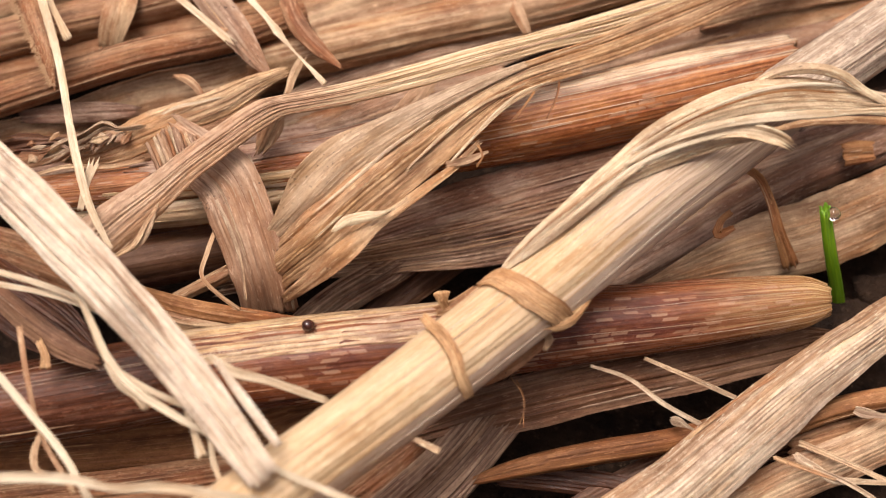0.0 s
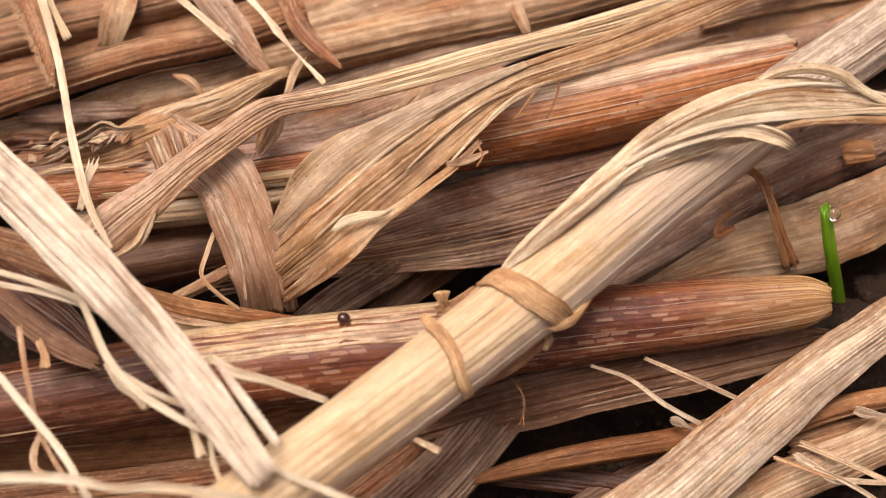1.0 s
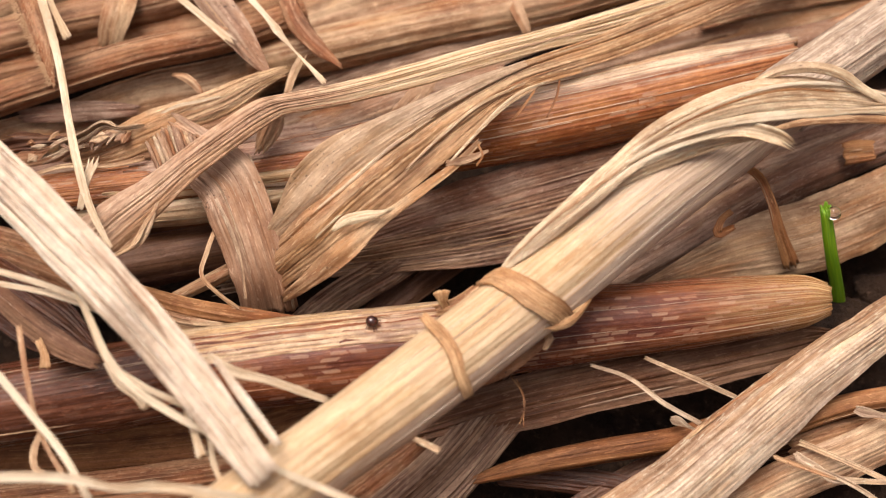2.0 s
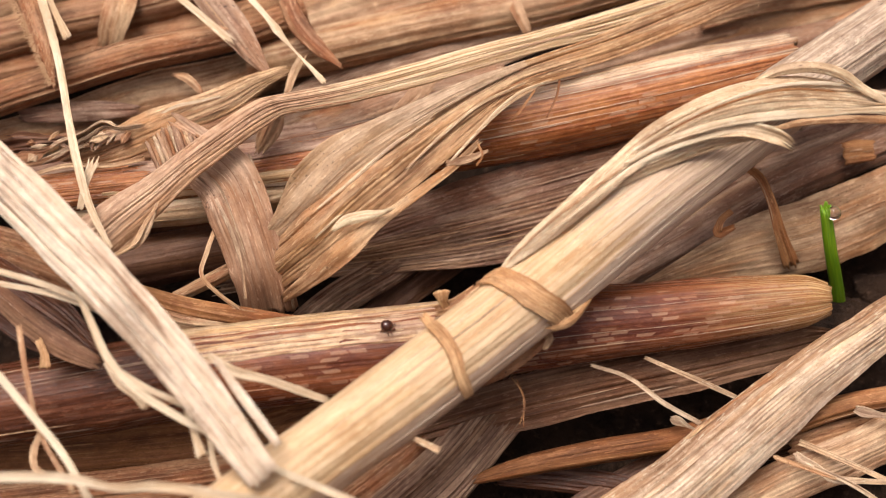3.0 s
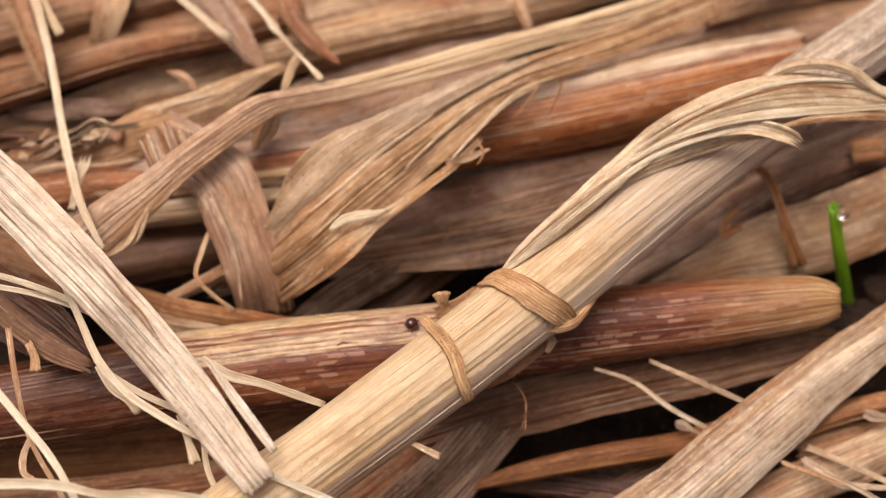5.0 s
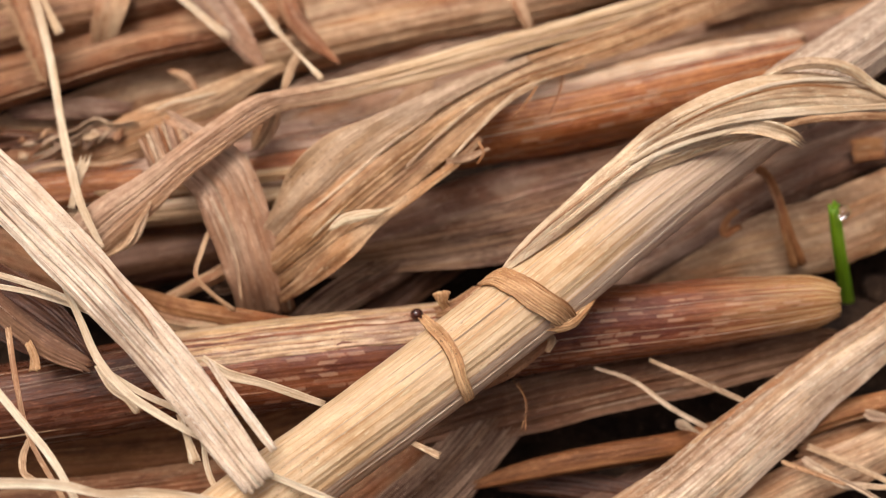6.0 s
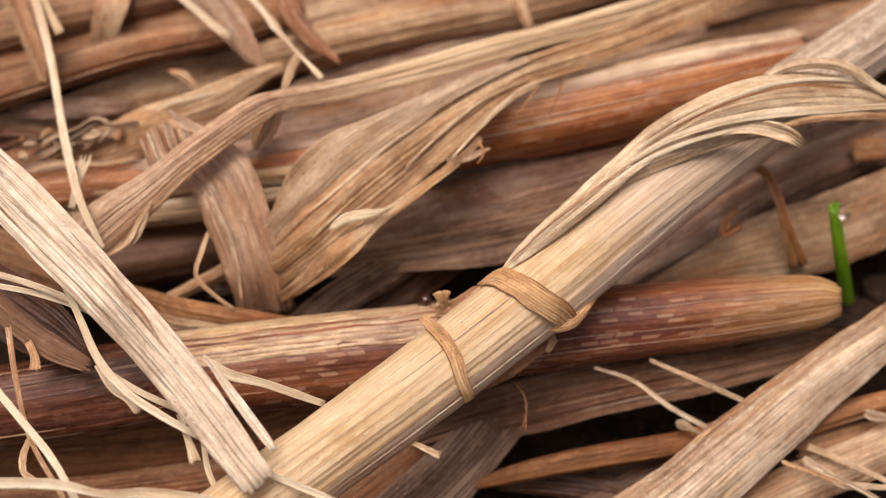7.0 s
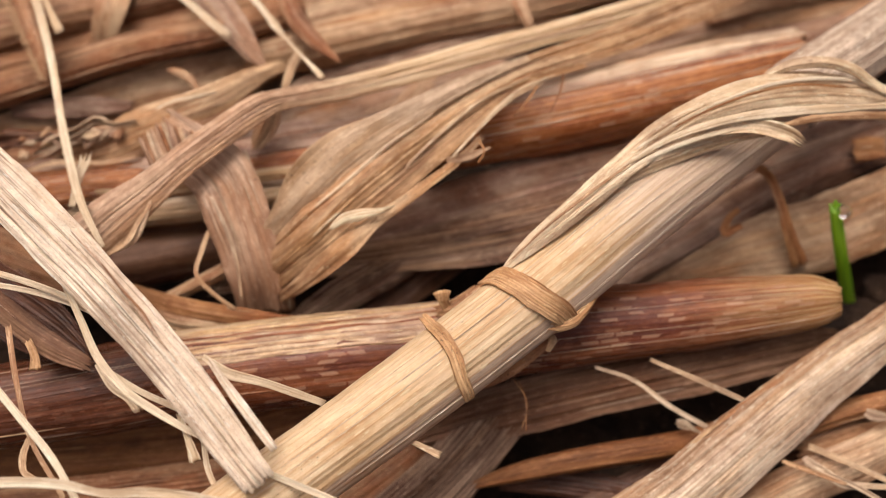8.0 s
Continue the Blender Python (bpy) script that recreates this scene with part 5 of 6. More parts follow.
blade("sheath_strip", "pale raised strip", [(10.2, 1.0, 18.8, 0.15), (12.9, 2.9, 19.1, 0.3), (15.5, 4.1, 19.3, 0.34), (19.0, 5.1, 19.4, 0.3), (22.1, 5.7, 19.2, 0.19)], "fibre", parent=pale_stem, ragged=0.12, cols=9)
blade("sheath_strip", "pale raised strip", [(5.3, -3.1, 18.4, 0.15), (7.9, -1.2, 18.9, 0.22), (10.5, 0.9, 19.1, 0.26), (13.2, 2.8, 19.2, 0.19)], "husk", parent=pale_stem, ragged=0.12, cols=9)
blade("sheath_strip", "rust-brown split strip", [(14.9, 5.2, 19.4, 0.09), (17.9, 6.7, 19.6, 0.15), (21.1, 8.0, 19.4, 0.15), (24.0, 8.7, 19.0, 0.15), (26.8, 8.9, 18.3, 0.12)], "rust", parent=pale_stem, ragged=0.12, cols=9)
blade("sheath_strip", "rust-brown split strip", [(4.2, -3.7, 18.1, 0.11), (6.4, -1.7, 18.7, 0.18), (9.1, 0.5, 18.9, 0.22), (11.8, 2.6, 19.0, 0.15)], "tan", parent=pale_stem, ragged=0.12, cols=9)

# ---- bleached stalk close to the lens ----
split_stalk = blade("split_stalk", "bleached split stalk with dark cracks", [(-133.3, 101.7, 6.7, 5.37), (-73.5, 44.2, 11.7, 4.36), (-41.8, 14.1, 18.7, 3.62), (-28.8, 1.0, 22.2, 3.42), (-25.5, -2.2, 22.5, 3.35), (-22.4, -5.2, 22.5, 3.3), (-19.4, -8.3, 22.3, 3.12), (-16.9, -11.0, 22.1, 2.89), (-14.6, -13.6, 21.9, 2.66), (-12.5, -16.1, 21.7, 2.31), (-11.0, -18.0, 21.5, 1.97), (-10.2, -18.9, 21.4, 1.78)], "bleached", category='dry stalk', arch=0.1, thick=0.5, ribs=0.5, relief=0.015, cols=96, crumple=0.008, ragged=0.03, cracks=((-0.05, 0.5, 0.03), (0.3, 0.3, 0.025), (-0.62, 0.45, 0.03)), fray=(0.2, 0.12))
blade("split_strip", "rosy split strip", [(-13.6, -11.7, 21.6, 0.33), (-12.2, -13.6, 21.6, 0.59), (-10.8, -15.4, 21.4, 0.61), (-9.6, -16.9, 21.3, 0.48)], "bleached", parent=split_stalk, arch=0.1, thick=0.3, fray=(0.2, 0.15), ragged=0.04)
blade("split_strip", "narrow bleached strip", [(-19.5, -9.1, 21.7, 0.33), (-16.9, -12.1, 21.6, 0.59), (-14.7, -14.8, 21.5, 0.71), (-12.6, -17.3, 21.3, 0.77), (-11.0, -19.2, 21.1, 0.57)], "bleached", parent=split_stalk, arch=0.1, thick=0.3, fray=(0.2, 0.15), ragged=0.04)
blade("mould_streak", "grey mouldy crack", [(-22.2, -4.0, 22.9, 0.07), (-20.3, -6.0, 23.0, 0.17), (-18.4, -8.2, 23.0, 0.26), (-17.0, -10.0, 22.85, 0.23), (-15.8, -11.5, 22.6, 0.07)], "grey", parent=split_stalk, ragged=0.25, thick=0.3, fray=(0.3, 0.3))
blade("mould_streak", "dark mouldy crack", [(-20.1, -6.2, 23.05, 0.05), (-18.8, -7.8, 23.1, 0.1), (-17.4, -9.3, 23.05, 0.13), (-16.6, -10.4, 22.9, 0.05)], "brown", parent=split_stalk, ragged=0.3, thick=0.3, fray=(0.3, 0.3))

# ---- loose fibres ----
fibre("pale fibre hanging down over the stems", [(-36.1, 36.7, 9.5, 0.59), (-30.2, 20.5, 13.5, 0.62), (-28.2, 14.6, 13.5, 0.61), (-26.8, 9.7, 13.8, 0.59), (-25.3, 4.9, 14.4, 0.62), (-23.7, 1.0, 15.6, 0.52), (-22.1, -1.8, 16.0, 0.37)], "fibre")
bract = blade("hairy_bract", "hairy orange-brown bract hanging among the straw", [(-44.70, 48.9, 8.2, 2.23), (-32.30, 21.9, 12.2, 2.29), (-30.60, 18.2, 12.4, 2.00), (-29.40, 15.3, 12.4, 1.15), (-28.60, 13.0, 12.2, 0.16)], "brown", category='bract', ragged=0.15)
fibre("short pale fibre with a blunt end", [(-37.6, 36.5, 9.0, 0.39), (-29.9, 20.8, 13.0, 0.42), (-28.8, 18.6, 13.0, 0.50), (-27.9, 16.9, 12.9, 0.74)], "fibre")
fibre("pale fibre with a ragged torn tip", [(-24.7, 6.1, 13.4, 0.78), (-25.0, 4.8, 13.4, 0.54), (-25.3, 2.5, 13.2, 0.46)], "fibre", fray=(0.5, 0.1))
fibre("cream straw splinter with a frayed end", [(-30.6, 33.0, 8.0, 0.47), (-20.5, 21.5, 12.0, 0.51), (-18.2, 19.4, 12.0, 0.55), (-15.9, 17.3, 11.8, 0.67)], "fibre", fray=(0.1, 0.5))
fibre("cream jointed straw splinter", [(-24.0, 35.6, 8.0, 0.47), (-15.0, 21.5, 12.0, 0.51), (-12.8, 18.6, 12.0, 0.59), (-12.6, 18.3, 12.0, 0.71), (-12.3, 17.9, 12.0, 0.54), (-8.5, 12.0, 14.6, 0.44)], "fibre")
blade("dry_leaf", "brown curved strip of dry leaf", [(-23.4, 50.0, 6.5, 1.19), (-12.5, 23.1, 10.5, 1.23), (-11.0, 19.4, 10.8, 1.47), (-9.4, 17.5, 10.6, 1.12), (-7.7, 16.2, 10.0, 0.26)], "brown")
blade("dry_leaf", "grey-tan strip of dry leaf pointing down", [(-29.6, 40.5, 6.0, 2.07), (-18.8, 23.4, 10.0, 2.21), (-16.2, 19.7, 10.4, 2.43), (-14.4, 17.2, 10.0, 1.47), (-13.1, 15.6, 9.6, 0.34)], "grey")
blade("dry_leaf", "small tan chip of dry leaf", [(-10.7, 16.8, 10.5, 0.60), (-11.3, 15.3, 10.5, 0.68), (-11.7, 13.8, 10.2, 0.51)], "tan")
blade("dry_leaf", "tan leaf under the twisted leaf", [(-3.6, 13.1, 8.0, 1.04), (-2.1, 14.6, 8.4, 1.47), (-0.6, 16.9, 8.4, 1.14)], "leaf")
fibre("pale curled plant fibre loose on the litter", [(-38.9, -0.1, 14.6, 0.38), (-28.3, -4.7, 18.7, 0.42), (-25.4, -5.6, 18.7, 0.42), (-22.8, -6.7, 18.7, 0.42), (-20.2, -8.2, 18.7, 0.41)], "fibre")
fibre("pale curled plant fibre loose on the litter", [(-39.6, -1.2, 14.1, 0.35), (-28.4, -5.3, 18.2, 0.39), (-25.1, -6.0, 18.2, 0.39), (-22.2, -7.0, 18.2, 0.38), (-19.7, -8.2, 18.2, 0.35)], "fibre")
fibre("pale curled plant fibre loose on the litter", [(-23.3, -5.8, 20.1, 0.34), (-21.7, -8.7, 19.9, 0.44), (-20.6, -10.8, 19.7, 0.47), (-19.1, -12.5, 19.7, 0.46), (-16.0, -14.7, 20.0, 0.49), (-13.3, -16.1, 19.7, 0.39)], "fibre")
fibre("pale curled plant fibre loose on the litter", [(-20.2, -11.3, 18.9, 0.31), (-18.3, -12.5, 18.9, 0.37), (-15.7, -13.7, 18.9, 0.40)], "fibre")
fibre("short tan fibre with a blunt tip", [(-21.0, -10.7, 18.3, 0.34), (-19.7, -12.4, 18.3, 0.41), (-19.0, -12.8, 18.3, 0.47), (-18.2, -13.6, 18.2, 0.61)], "fibre")
fibre("pale curled plant fibre loose on the litter", [(-35.1, -3.1, 15.6, 0.43), (-27.0, -12.1, 19.7, 0.47), (-24.6, -14.7, 19.7, 0.43), (-22.4, -17.2, 19.7, 0.45), (-20.8, -19.6, 19.7, 0.48), (-17.9, -24.3, 15.6, 0.42)], "fibre")
fibre("thin tan plant fibre on the litter", [(-27.0, -7.9, 17.4, 0.39), (-26.1, -11.2, 17.4, 0.35), (-24.9, -14.7, 17.4, 0.34), (-22.3, -18.7, 17.4, 0.34)], "tan")
fibre("short tan fibre with a blunt tip", [(-26.3, -8.1, 15.4, 0.50), (-25.8, -9.0, 15.4, 0.54), (-25.6, -10.0, 15.4, 0.71)], "wrap")
fibre("tan curled end of a plant fibre", [(-25.1, -14.8, 16.4, 0.35), (-25.3, -16.1, 16.4, 0.48), (-25.1, -16.9, 16.4, 0.41), (-24.4, -17.3, 16.4, 0.28)], "tan")
fibre("long pale fibre across the front", [(-34.5, -17.6, 17.7, 0.52), (-25.6, -19.0, 21.8, 0.57), (-21.2, -19.1, 21.8, 0.57), (-18.8, -19.6, 21.8, 0.50), (-16.5, -19.6, 22.0, 0.63), (-12.1, -20.1, 21.8, 0.50), (-7.8, -19.7, 17.7, 0.45)], "fibre")
fibre("pale fibre crossing the stem", [(-10.2, -17.9, 20.3, 0.39), (-8.2, -18.7, 20.1, 0.42), (-5.3, -19.9, 19.9, 0.45), (1.6, -22.3, 15.8, 0.39)], "fibre")
fibre("pale twisted fibre reaching under the stem", [(-14.6, -10.2, 18.3, 0.34), (-13.2, -11.2, 18.3, 0.69), (-11.1, -11.6, 17.7, 0.55), (-7.3, -12.3, 15.6, 0.42)], "fibre")
fibre("thin pale plant fibre on the litter", [(-14.1, -15.6, 18.7, 0.33), (-13.7, -17.4, 18.7, 0.36), (-12.8, -19.1, 18.7, 0.33), (-10.2, -24.2, 14.6, 0.29)], "fibre")
fibre("pale fibre with a blunt tip", [(-15.6, -14.1, 19.1, 0.33), (-14.8, -15.9, 19.1, 0.46), (-14.4, -16.9, 19.0, 0.72)], "fibre")
# dark blade added to give the hollow its shade
blade("dry_leaf", "dark leaf filling the shaded hollow beside the split stalk", [(-35.3, 0.5, 11, 3.51), (-29.9, -3.6, 12.6, 4.15), (-26.1, -6.2, 13, 3.86), (-23.9, -7.7, 13, 2.21), (-22.8, -8.4, 12.8, 0.88)], "glossy_dark", arch=-0.12)
blade("dry_leaf", "grey curled leaf tip", [(-42.3, 6.3, 11.0, 1.36), (-29.4, -4.9, 15.0, 1.46), (-26.9, -7.0, 15.2, 1.74), (-24.5, -8.6, 15.2, 1.58), (-22.4, -9.6, 15.0, 0.93)], "drab", arch=0.2)
fibre("thin tan fibre bent in a loop", [(-16.0, 2.6, 11.0, 0.28), (-16.5, 0.0, 11.6, 0.32), (-16.7, -2.0, 11.8, 0.31), (-15.6, -3.0, 11.2, 0.31), (-14.2, -3.7, 10.0, 0.32)], "tan")
fibre("pale curled plant fibre loose on the litter", [(10.2, -7.7, 9.6, 0.23), (12.7, -8.5, 9.4, 0.31), (15.2, -10.2, 8.8, 0.35), (18.2, -11.5, 7.6, 0.35)], "aged")
fibre("pale curled plant fibre loose on the litter", [(14.0, -7.0, 9.2, 0.27), (16.8, -8.3, 9.2, 0.35), (21.0, -9.8, 8.0, 0.35)], "aged")
fibre("pale fibre with a knobbed end", [(15.9, -10.6, 6.8, 0.32), (16.1, -10.7, 6.8, 0.67), (16.6, -10.9, 6.8, 0.59), (17.0, -11.1, 6.7, 0.32), (18.7, -11.9, 6.5, 0.31)], "aged")
fibre("pale curled plant fibre loose on the litter", [(24.9, -12.1, 6.1, 0.52), (27.7, -13.4, 6.1, 0.43), (31.7, -15.4, 6.1, 0.39), (37.7, -16.4, 2.0, 0.34)], "aged")
fibre("pale forked fibre over the near corner", [(24.4, -13.0, 6.5, 0.35), (24.6, -13.3, 6.5, 0.59), (25.6, -13.9, 6.5, 0.51), (26.7, -14.8, 6.5, 0.70), (28.6, -15.0, 6.5, 0.42), (31.7, -15.1, 6.5, 0.35), (42.7, -14.0, 2.5, 0.31)], "aged")
fibre("pale forked fibre over the near corner", [(25.5, -14.1, 6.8, 0.31), (27.7, -15.2, 6.8, 0.38), (29.1, -16.1, 6.8, 0.38), (30.1, -17.0, 6.8, 0.34), (38.5, -22.3, 2.7, 0.30)], "aged")
fibre("pale fibre with a knobbed end", [(28.9, -9.9, 6.7, 0.56), (29.5, -10.2, 6.7, 0.80), (30.3, -10.3, 6.7, 0.47), (32.2, -10.7, 6.7, 0.47), (38.9, -10.4, 2.6, 0.42)], "aged")
fibre("thin tan plant fibre on the litter", [(22.7, -13.5, 7.3, 0.31), (25.0, -14.4, 7.3, 0.30), (26.8, -15.1, 7.3, 0.23)], "tan")

# ---- near leaf by the soil gap ----
front_leaf = blade("dry_leaf", "broad pale tan leaf in front", [(7.9, -21.9, 7.4, 5.47), (11.9, -19.1, 8.2, 5.31), (15.9, -16.4, 8.6, 5.1), (19.6, -13.3, 8.6, 4.84), (22.5, -10.9, 8.6, 4.67), (24.5, -9.3, 8.5, 4.4), (27.0, -7.4, 8.4, 3.94), (30.7, -4.8, 8.2, 3.45), (37.0, -0.3, 7.0, 3.23), (47.4, 7.1, 5.0, 3.22)], "frosted", arch=0.14, ribs=0.4, relief=0.03, cols=56, cracks=((0.45, 0.2, 0.06), (-0.2, 0.14, 0.05)))

# ---- curls by the sprout ----
blade("dry_leaf", "rust curled leaf strip", [(22.1, 8.0, 9.6, 0.58), (23.2, 6.9, 9.8, 0.66), (23.8, 5.2, 9.8, 0.66), (24.6, 3.3, 8.4, 0.84), (26.0, 1.6, 5.6, 1.3)], "rust")
fibre("small tan curled tip of a leaf", [(21.0, 4.3, 9.4, 0.49), (20.1, 3.4, 9.6, 0.53), (19.8, 2.5, 9.4, 0.73), (21.2, 3.2, 9.0, 0.41)], "rust")
blade("dry_leaf", "orange-brown scrap of leaf", [(30.2, 9.8, 8.0, 1.70), (31.3, 9.9, 8.2, 1.79), (32.6, 10.1, 8.0, 1.54)], "rust", fray=(0.1, 0.15))

# ---- sheaths, wraps and flakes of the three thick straws ----
sheath("sheath", "cream straw sheath with fine ribs", mottled_stem, MOTTLED_LINE, "rind", 26.2, 48.0, 13, 118, lift=0.03, ragged=0.05, thick=0.04, relief=0.06, ribs=0.3)
sheath("sheath", "plum ribbed sheath", red_stem, RED_LINE, "plum", 9.0, 29.0, 18, 95, lift=0.03, ragged=0.06, fray=0.9, thick=0.05)
sheath("sheath", "cream torn sheath", red_stem, RED_LINE, "cream", 6.0, 27.0, -52, -12, lift=0.03, ragged=0.08, fray=0.8, thick=0.05)
sheath("sheath", "grey speckled sheath", pale_stem, PALE_LINE, "speckled", 88.5, 104.4, -125, 125, lift=0.06, fray=0.3)
strap("dry_wrap", "tan ribbed leaf strip wound round", pale_stem, PALE_LINE, "wrap", [(61.7, 90, 1.09, 0.0), (62.2, 71, 1.46, 0.0), (62.6, 35, 1.63, 0.0), (63.1, -2, 1.7, 0.0), (63.9, -40, 1.51, 0.0), (64.4, -76, 1.22, 0.0), (64.8, -112, 0.85, 0.1)], lift=0.3, thick=0.2)
strap("dry_wrap", "narrow rust leaf strip wound round", pale_stem, PALE_LINE, "wrap", [(57.0, 84, 0.48, 0.5), (56.9, 67, 0.69, 0.0), (56.5, 10, 0.80, 0.0), (56.0, -22, 0.76, 0.0), (56.0, -60, 0.66, 0.0)], lift=0.36, thick=0.3)
blade("wrap_end", "loose end of the wrap", [(6.8, -7.5, 16.6, 1.07), (8.1, -7.1, 16.3, 0.86), (8.9, -6.3, 16.0, 0.58), (9.7, -5.2, 15.6, 0.29)], "wrap", parent=pale_stem)
blade("sheath_chip", "upright rust chip", [(0.6, -5.4, 13.0, 0.45), (0.2, -5.0, 13.6, 0.56), (0.0, -4.8, 14.2, 0.66), (-0.1, -4.4, 14.8, 1.18)], "wrap", parent=mottled_stem, fray=(0.02, 0.04), thick=0.2, relief=0.0, arch=-0.1, cols=9)
blade("sheath_scrap", "torn tan sheath scrap", [(-0.5, -5.2, 13.3, 0.67), (0.6, -5.0, 13.6, 0.96), (2.5, -3.8, 14.0, 0.82)], "tan", parent=mottled_stem)
blade("peeling_flake", "peeling brown flake", [(-1.1, -10.7, 12.6, 0.38), (1.3, -10.5, 13.0, 0.62), (3.9, -9.6, 13.4, 0.72), (7.0, -7.3, 13.5, 0.55)], "brown", parent=pale_stem, fray=(0.4, 0.4))
fibre("tan curled tip", [(6.3, -7.1, 14.4, 0.44), (7.0, -7.5, 14.4, 0.58), (6.7, -8.3, 14.2, 0.36)], "tan", name='curled_tip', parent=pale_stem)
fibre("pale broken twig stub", [(-2.9, -14.2, 15.6, 0.31), (-1.7, -14.9, 15.8, 0.38), (-0.2, -15.7, 16.0, 0.52)], "aged")

# ---- torn edges and hairs of the leaves ----
fibre("pale curled leaf edge", [(-22.6, -1.5, 13.8, 0.31), (-21.0, -0.4, 14.0, 0.35), (-20.4, 0.9, 14.2, 0.31), (-19.7, 2.1, 14.4, 0.23)], "tan", name='leaf_edge', parent=folded)
fibre("thin pale curled strand between the stems", [(-29.7, 6.7, 10.5, 0.29), (-27.8, 7.3, 10.6, 0.33), (-24.1, 7.4, 10.6, 0.33), (-21.8, 7.9, 10.8, 0.41)], "tan", name='plant_fibre')
fibre("torn edge", [(0.2, 5.4, 14.5, 0.32), (1.5, 5.6, 14.6, 0.55), (3.2, 6.4, 14.6, 0.20)], "leaf", name='torn_edge', parent=twisted, ragged=0.25)
fibre("split pale edge", [(-15.8, 3.1, 13.6, 0.20), (-14.9, 1.4, 12.8, 0.28), (-14.2, -0.4, 11.6, 0.24), (-13.8, -3.0, 10.2, 0.20)], "aged", name='split_edge', parent=kinked)
fibre("pale rim", [(-13.8, 6.9, 13.2, 0.16), (-12.7, 4.4, 12.5, 0.28), (-11.9, 1.9, 11.3, 0.28), (-11.2, -0.5, 9.3, 0.28), (-10.8, -2.3, 6.6, 0.2)], "aged", name='leaf_edge', parent=kinked)
fibre("fine rust-brown hair across the leaf", [(4.6, -8.9, 10.6, 0.07), (5.3, -10.1, 10.8, 0.07), (5.4, -12.4, 10.4, 0.07)], "rust", cols=5)
fibre("fine rust-brown hair across the leaf", [(5.0, -9.1, 10.6, 0.07), (5.5, -10.8, 10.9, 0.07), (5.1, -12.3, 10.5, 0.07)], "rust", cols=5)
fibre("fine rust plant hair", [(8.3, 11.7, 15.4, 0.16), (8.0, 10.2, 15.6, 0.16), (7.3, 8.7, 15.2, 0.12)], "rust", cols=5)
fibre("fine rust plant hair", [(6.5, 10.7, 15.6, 0.16), (5.6, 9.2, 15.8, 0.16), (4.8, 8.3, 15.4, 0.12)], "rust", cols=5)
fibre("fine rust plant hair", [(2.4, 6.1, 16.0, 0.19), (2.7, 5.2, 16.0, 0.16), (2.3, 4.6, 15.6, 0.16)], "rust", cols=5)
fibre("pale rolled edge", [(12.2, -16.2, 8.7, 0.22), (15.8, -13.3, 8.8, 0.26), (19.6, -10.4, 8.8, 0.27), (23.7, -7.6, 8.7, 0.27), (30.6, -2.7, 8.3, 0.24)], "tan", name='leaf_edge', parent=front_leaf)
# thin pale strips laid on the thick straws to imitate white glint lines
raised(mottled_stem, MOTTLED_LINE, 12, "torn_fibre", ("glint_silver", "rind"), True, seed=77, slim=0.4)
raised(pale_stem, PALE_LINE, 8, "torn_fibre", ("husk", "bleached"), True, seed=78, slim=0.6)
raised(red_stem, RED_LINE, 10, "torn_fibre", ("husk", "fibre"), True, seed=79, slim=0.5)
raised(kinked, KINKED_LINE, 5, "vein", ("aged", "brown"), False, 0.08, seed=80, slim=0.7)

# ---- living things ----
clod((30.77, -1.74, 1.60), 2.1, 0.0)
clod((33.69, 1.23, 1.20), 1.6, 3.0)
sprout([(30.8, -0.1, 0.2, 1.10), (29.6, 0.7, 4.0, 1.04), (28.1, 2.1, 8.5, 0.94), (27.35, 3.6, 11.0, 0.84)])
droplet((27.85, 3.2, 11.2), 0.5)
bract_hairs(bract, [(-32.3, 21.9, 12.2, 2.29), (-30.6, 18.2, 12.4, 2.00), (-29.4, 15.3, 12.4, 1.15), (-28.6, 13.0, 12.2, 0.16)])
litter_round()


def focused(depth):
    """The place on the line of sight at a depth (mm) from the first standpoint of the lens."""
    return Matrix.Translation(EYE + (AIM - EYE).normalized() * depth * MM)


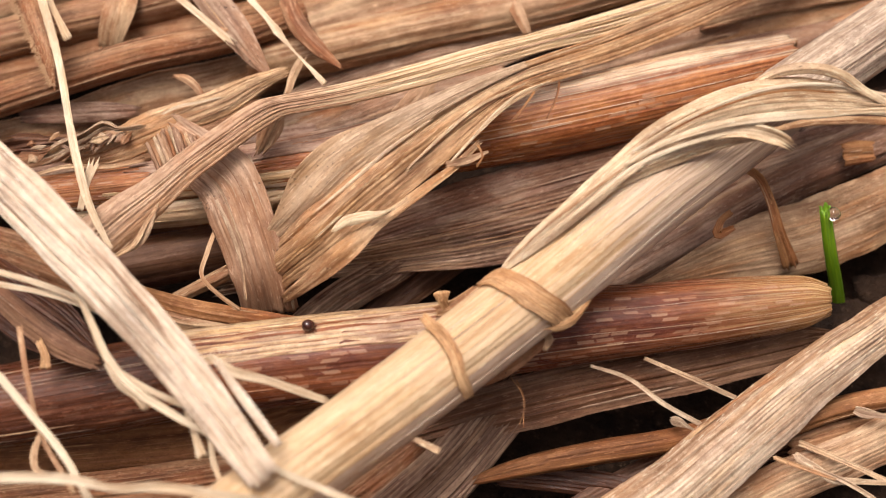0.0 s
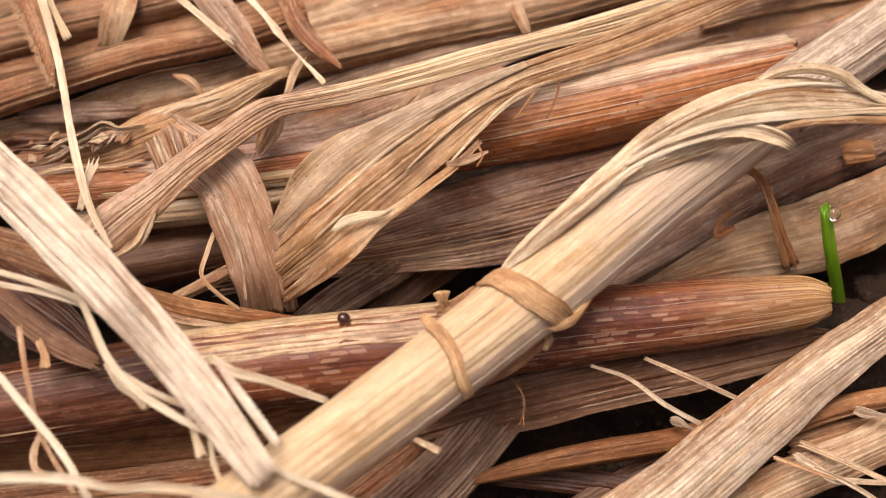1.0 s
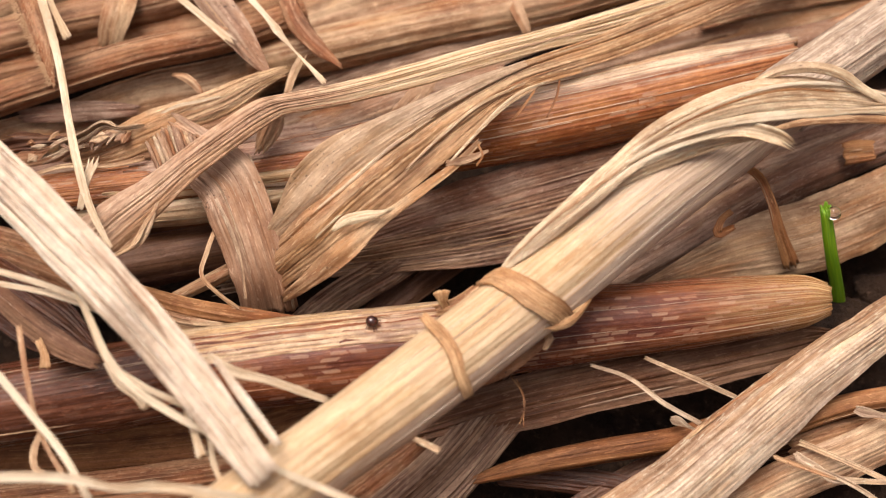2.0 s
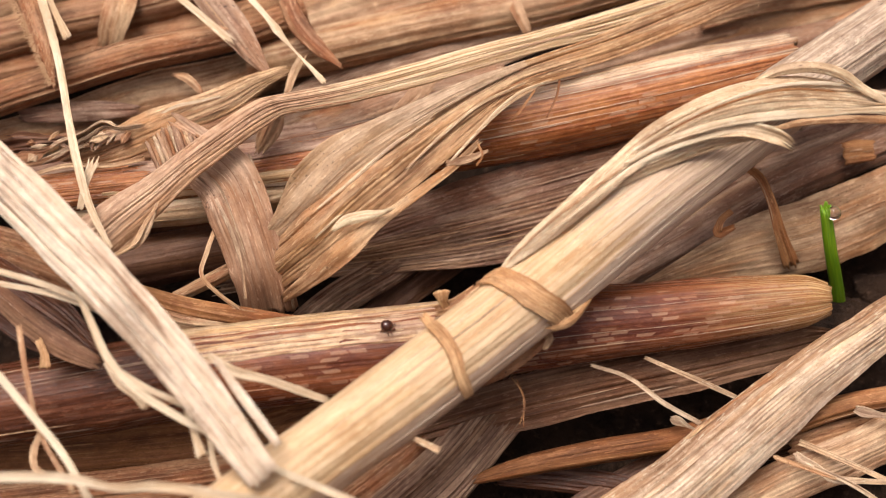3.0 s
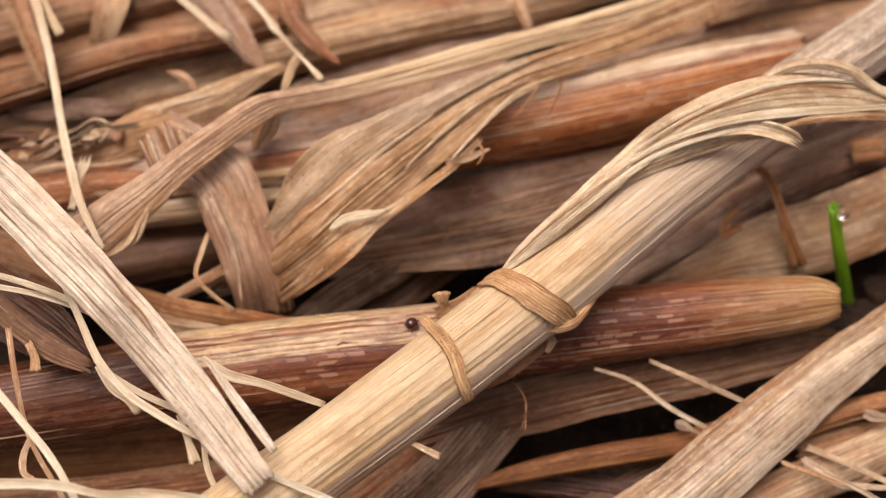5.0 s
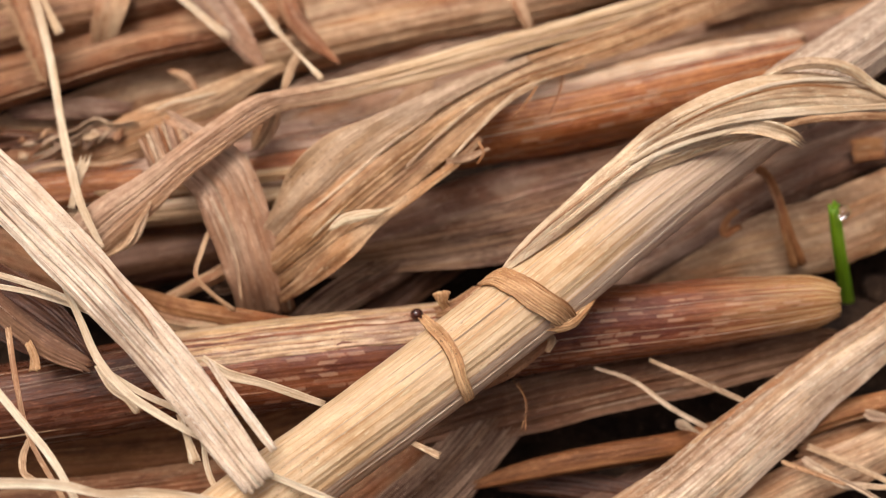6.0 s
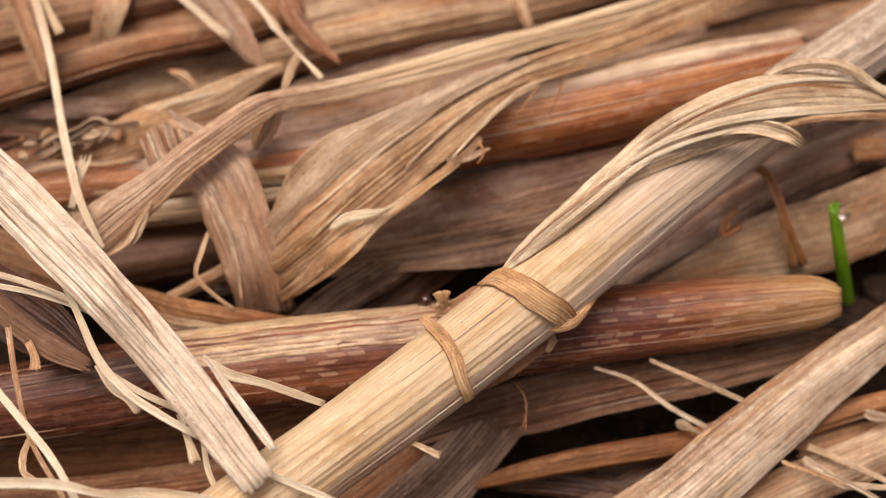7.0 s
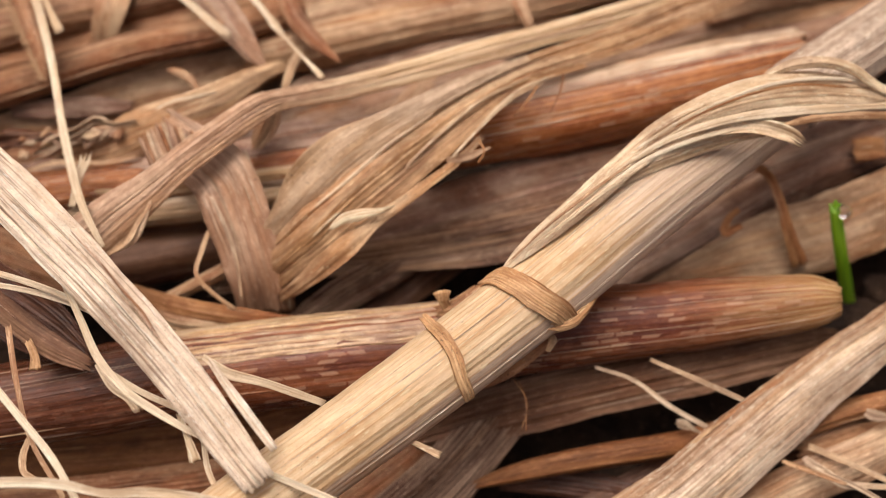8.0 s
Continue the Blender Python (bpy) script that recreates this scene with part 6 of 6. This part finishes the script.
def motions():
    # the focus lies on the back of the pile, and is pulled to the front stalks
    walk(FOCUS, [(0.0, focused(96.5)), (3.6, focused(96.5)), (3.7, focused(92.0)), (3.9, focused(85.5)), (8.0, focused(85.5))])
    walk(MITE, [
        (0.0, on_straw((-9.04, -6.12, 12.33), (-0.04, 0.38, 0.93), (0.97, 0.25, -0.06))),
        (0.2, on_straw((-8.52, -5.94, 12.27), (-0.05, 0.41, 0.91), (0.96, 0.27, -0.07))),
        (0.5, on_straw((-8.02, -5.82, 12.24), (-0.06, 0.44, 0.90), (0.97, 0.24, -0.05))),
        (0.7, on_straw((-7.49, -5.73, 12.21), (-0.07, 0.45, 0.89), (0.98, 0.20, -0.03))),
        (1.0, on_straw((-6.67, -5.60, 12.20), (-0.03, 0.46, 0.89), (0.99, 0.13, -0.03))),
        (1.2, on_straw((-6.20, -5.60, 12.22), (-0.06, 0.44, 0.90), (1.00, 0.03, 0.05))),
        (1.5, on_straw((-5.56, -5.65, 12.27), (-0.02, 0.40, 0.92), (1.00, -0.07, 0.06))),
        (1.7, on_straw((-5.21, -5.74, 12.31), (-0.03, 0.36, 0.93), (0.97, -0.20, 0.11))),
        (2.25, on_straw((-4.32, -6.02, 12.43), (-0.03, 0.22, 0.97), (0.96, -0.25, 0.09))),
        (2.8, on_straw((-3.75, -6.17, 12.45), (-0.02, 0.15, 0.99), (0.96, -0.27, 0.06))),
        (3.2, on_straw((-3.72, -6.20, 12.45), (-0.01, 0.14, 0.99), (0.96, -0.28, 0.05))),
        (3.6, on_straw((-3.68, -6.24, 12.46), (0.00, 0.13, 0.99), (0.99, -0.11, 0.01))),
        (3.8, on_straw((-3.56, -6.20, 12.45), (-0.02, 0.13, 0.99), (0.99, -0.11, 0.03))),
        (4.0, on_straw((-3.34, -6.28, 12.47), (-0.01, 0.10, 1.00), (0.99, -0.11, 0.02))),
        (4.2, on_straw((-3.00, -6.27, 12.46), (-0.01, 0.09, 1.00), (1.00, 0.02, 0.01))),
        (4.5, on_straw((-2.45, -6.19, 12.45), (-0.01, 0.09, 1.00), (0.98, 0.18, -0.01))),
        (4.7, on_straw((-2.23, -6.04, 12.45), (0.00, 0.13, 0.99), (0.87, 0.49, -0.07))),
        (5.3, on_straw((-1.90, -5.70, 12.39), (-0.01, 0.24, 0.97), (0.72, 0.67, -0.16))),
        (5.8, on_straw((-1.75, -5.42, 12.31), (-0.02, 0.33, 0.94), (0.52, 0.81, -0.27))),
        (6.0, on_straw((-1.70, -5.20, 12.22), (-0.06, 0.39, 0.92), (0.31, 0.88, -0.36))),
        (6.2, on_straw((-1.67, -4.99, 12.12), (-0.05, 0.47, 0.88), (0.22, 0.87, -0.45))),
        (6.4, on_straw((-1.59, -4.59, 11.87), (-0.09, 0.60, 0.80), (0.28, 0.78, -0.56))),
        (6.6, on_straw((-1.40, -4.33, 11.67), (-0.09, 0.68, 0.73), (0.45, 0.67, -0.58))),
        (6.8, on_straw((-1.22, -4.15, 11.51), (-0.08, 0.74, 0.67), (0.48, 0.62, -0.62))),
        (7.1, on_straw((-1.01, -3.86, 11.16), (-0.14, 0.82, 0.55), (0.46, 0.54, -0.70))),
        (7.3, on_straw((-0.79, -3.58, 10.79), (-0.14, 0.82, 0.55), (0.45, 0.55, -0.71))),
        (7.5, on_straw((-0.56, -3.33, 10.41), (-0.14, 0.82, 0.55), (0.61, 0.51, -0.61))),
        (7.7, on_straw((-0.33, -3.26, 10.45), (-0.14, 0.82, 0.55), (0.93, 0.31, -0.23))),
        (7.85, on_straw((-0.17, -3.30, 10.43), (-0.14, 0.82, 0.55), (0.99, 0.17, -0.00))),
        (8.0, on_straw((-0.06, -3.51, 10.33), (-0.14, 0.82, 0.55), (0.98, 0.05, 0.17))),
    ])
    # the legs swing in turn while it walks, and rest while it stops
    for leg, place, phase in LEGS:
        rows = []
        for k in range(81):
            t = k / 10
            busy = 0.25 if 2.7 < t < 3.75 else 1.0
            rows.append((t, Matrix.Translation(place) @ pose(0, 0, 0, 0, 0, 13 * busy * math.sin(2 * math.pi * 2.2 * t + phase))))
        walk(leg, rows)


motions()
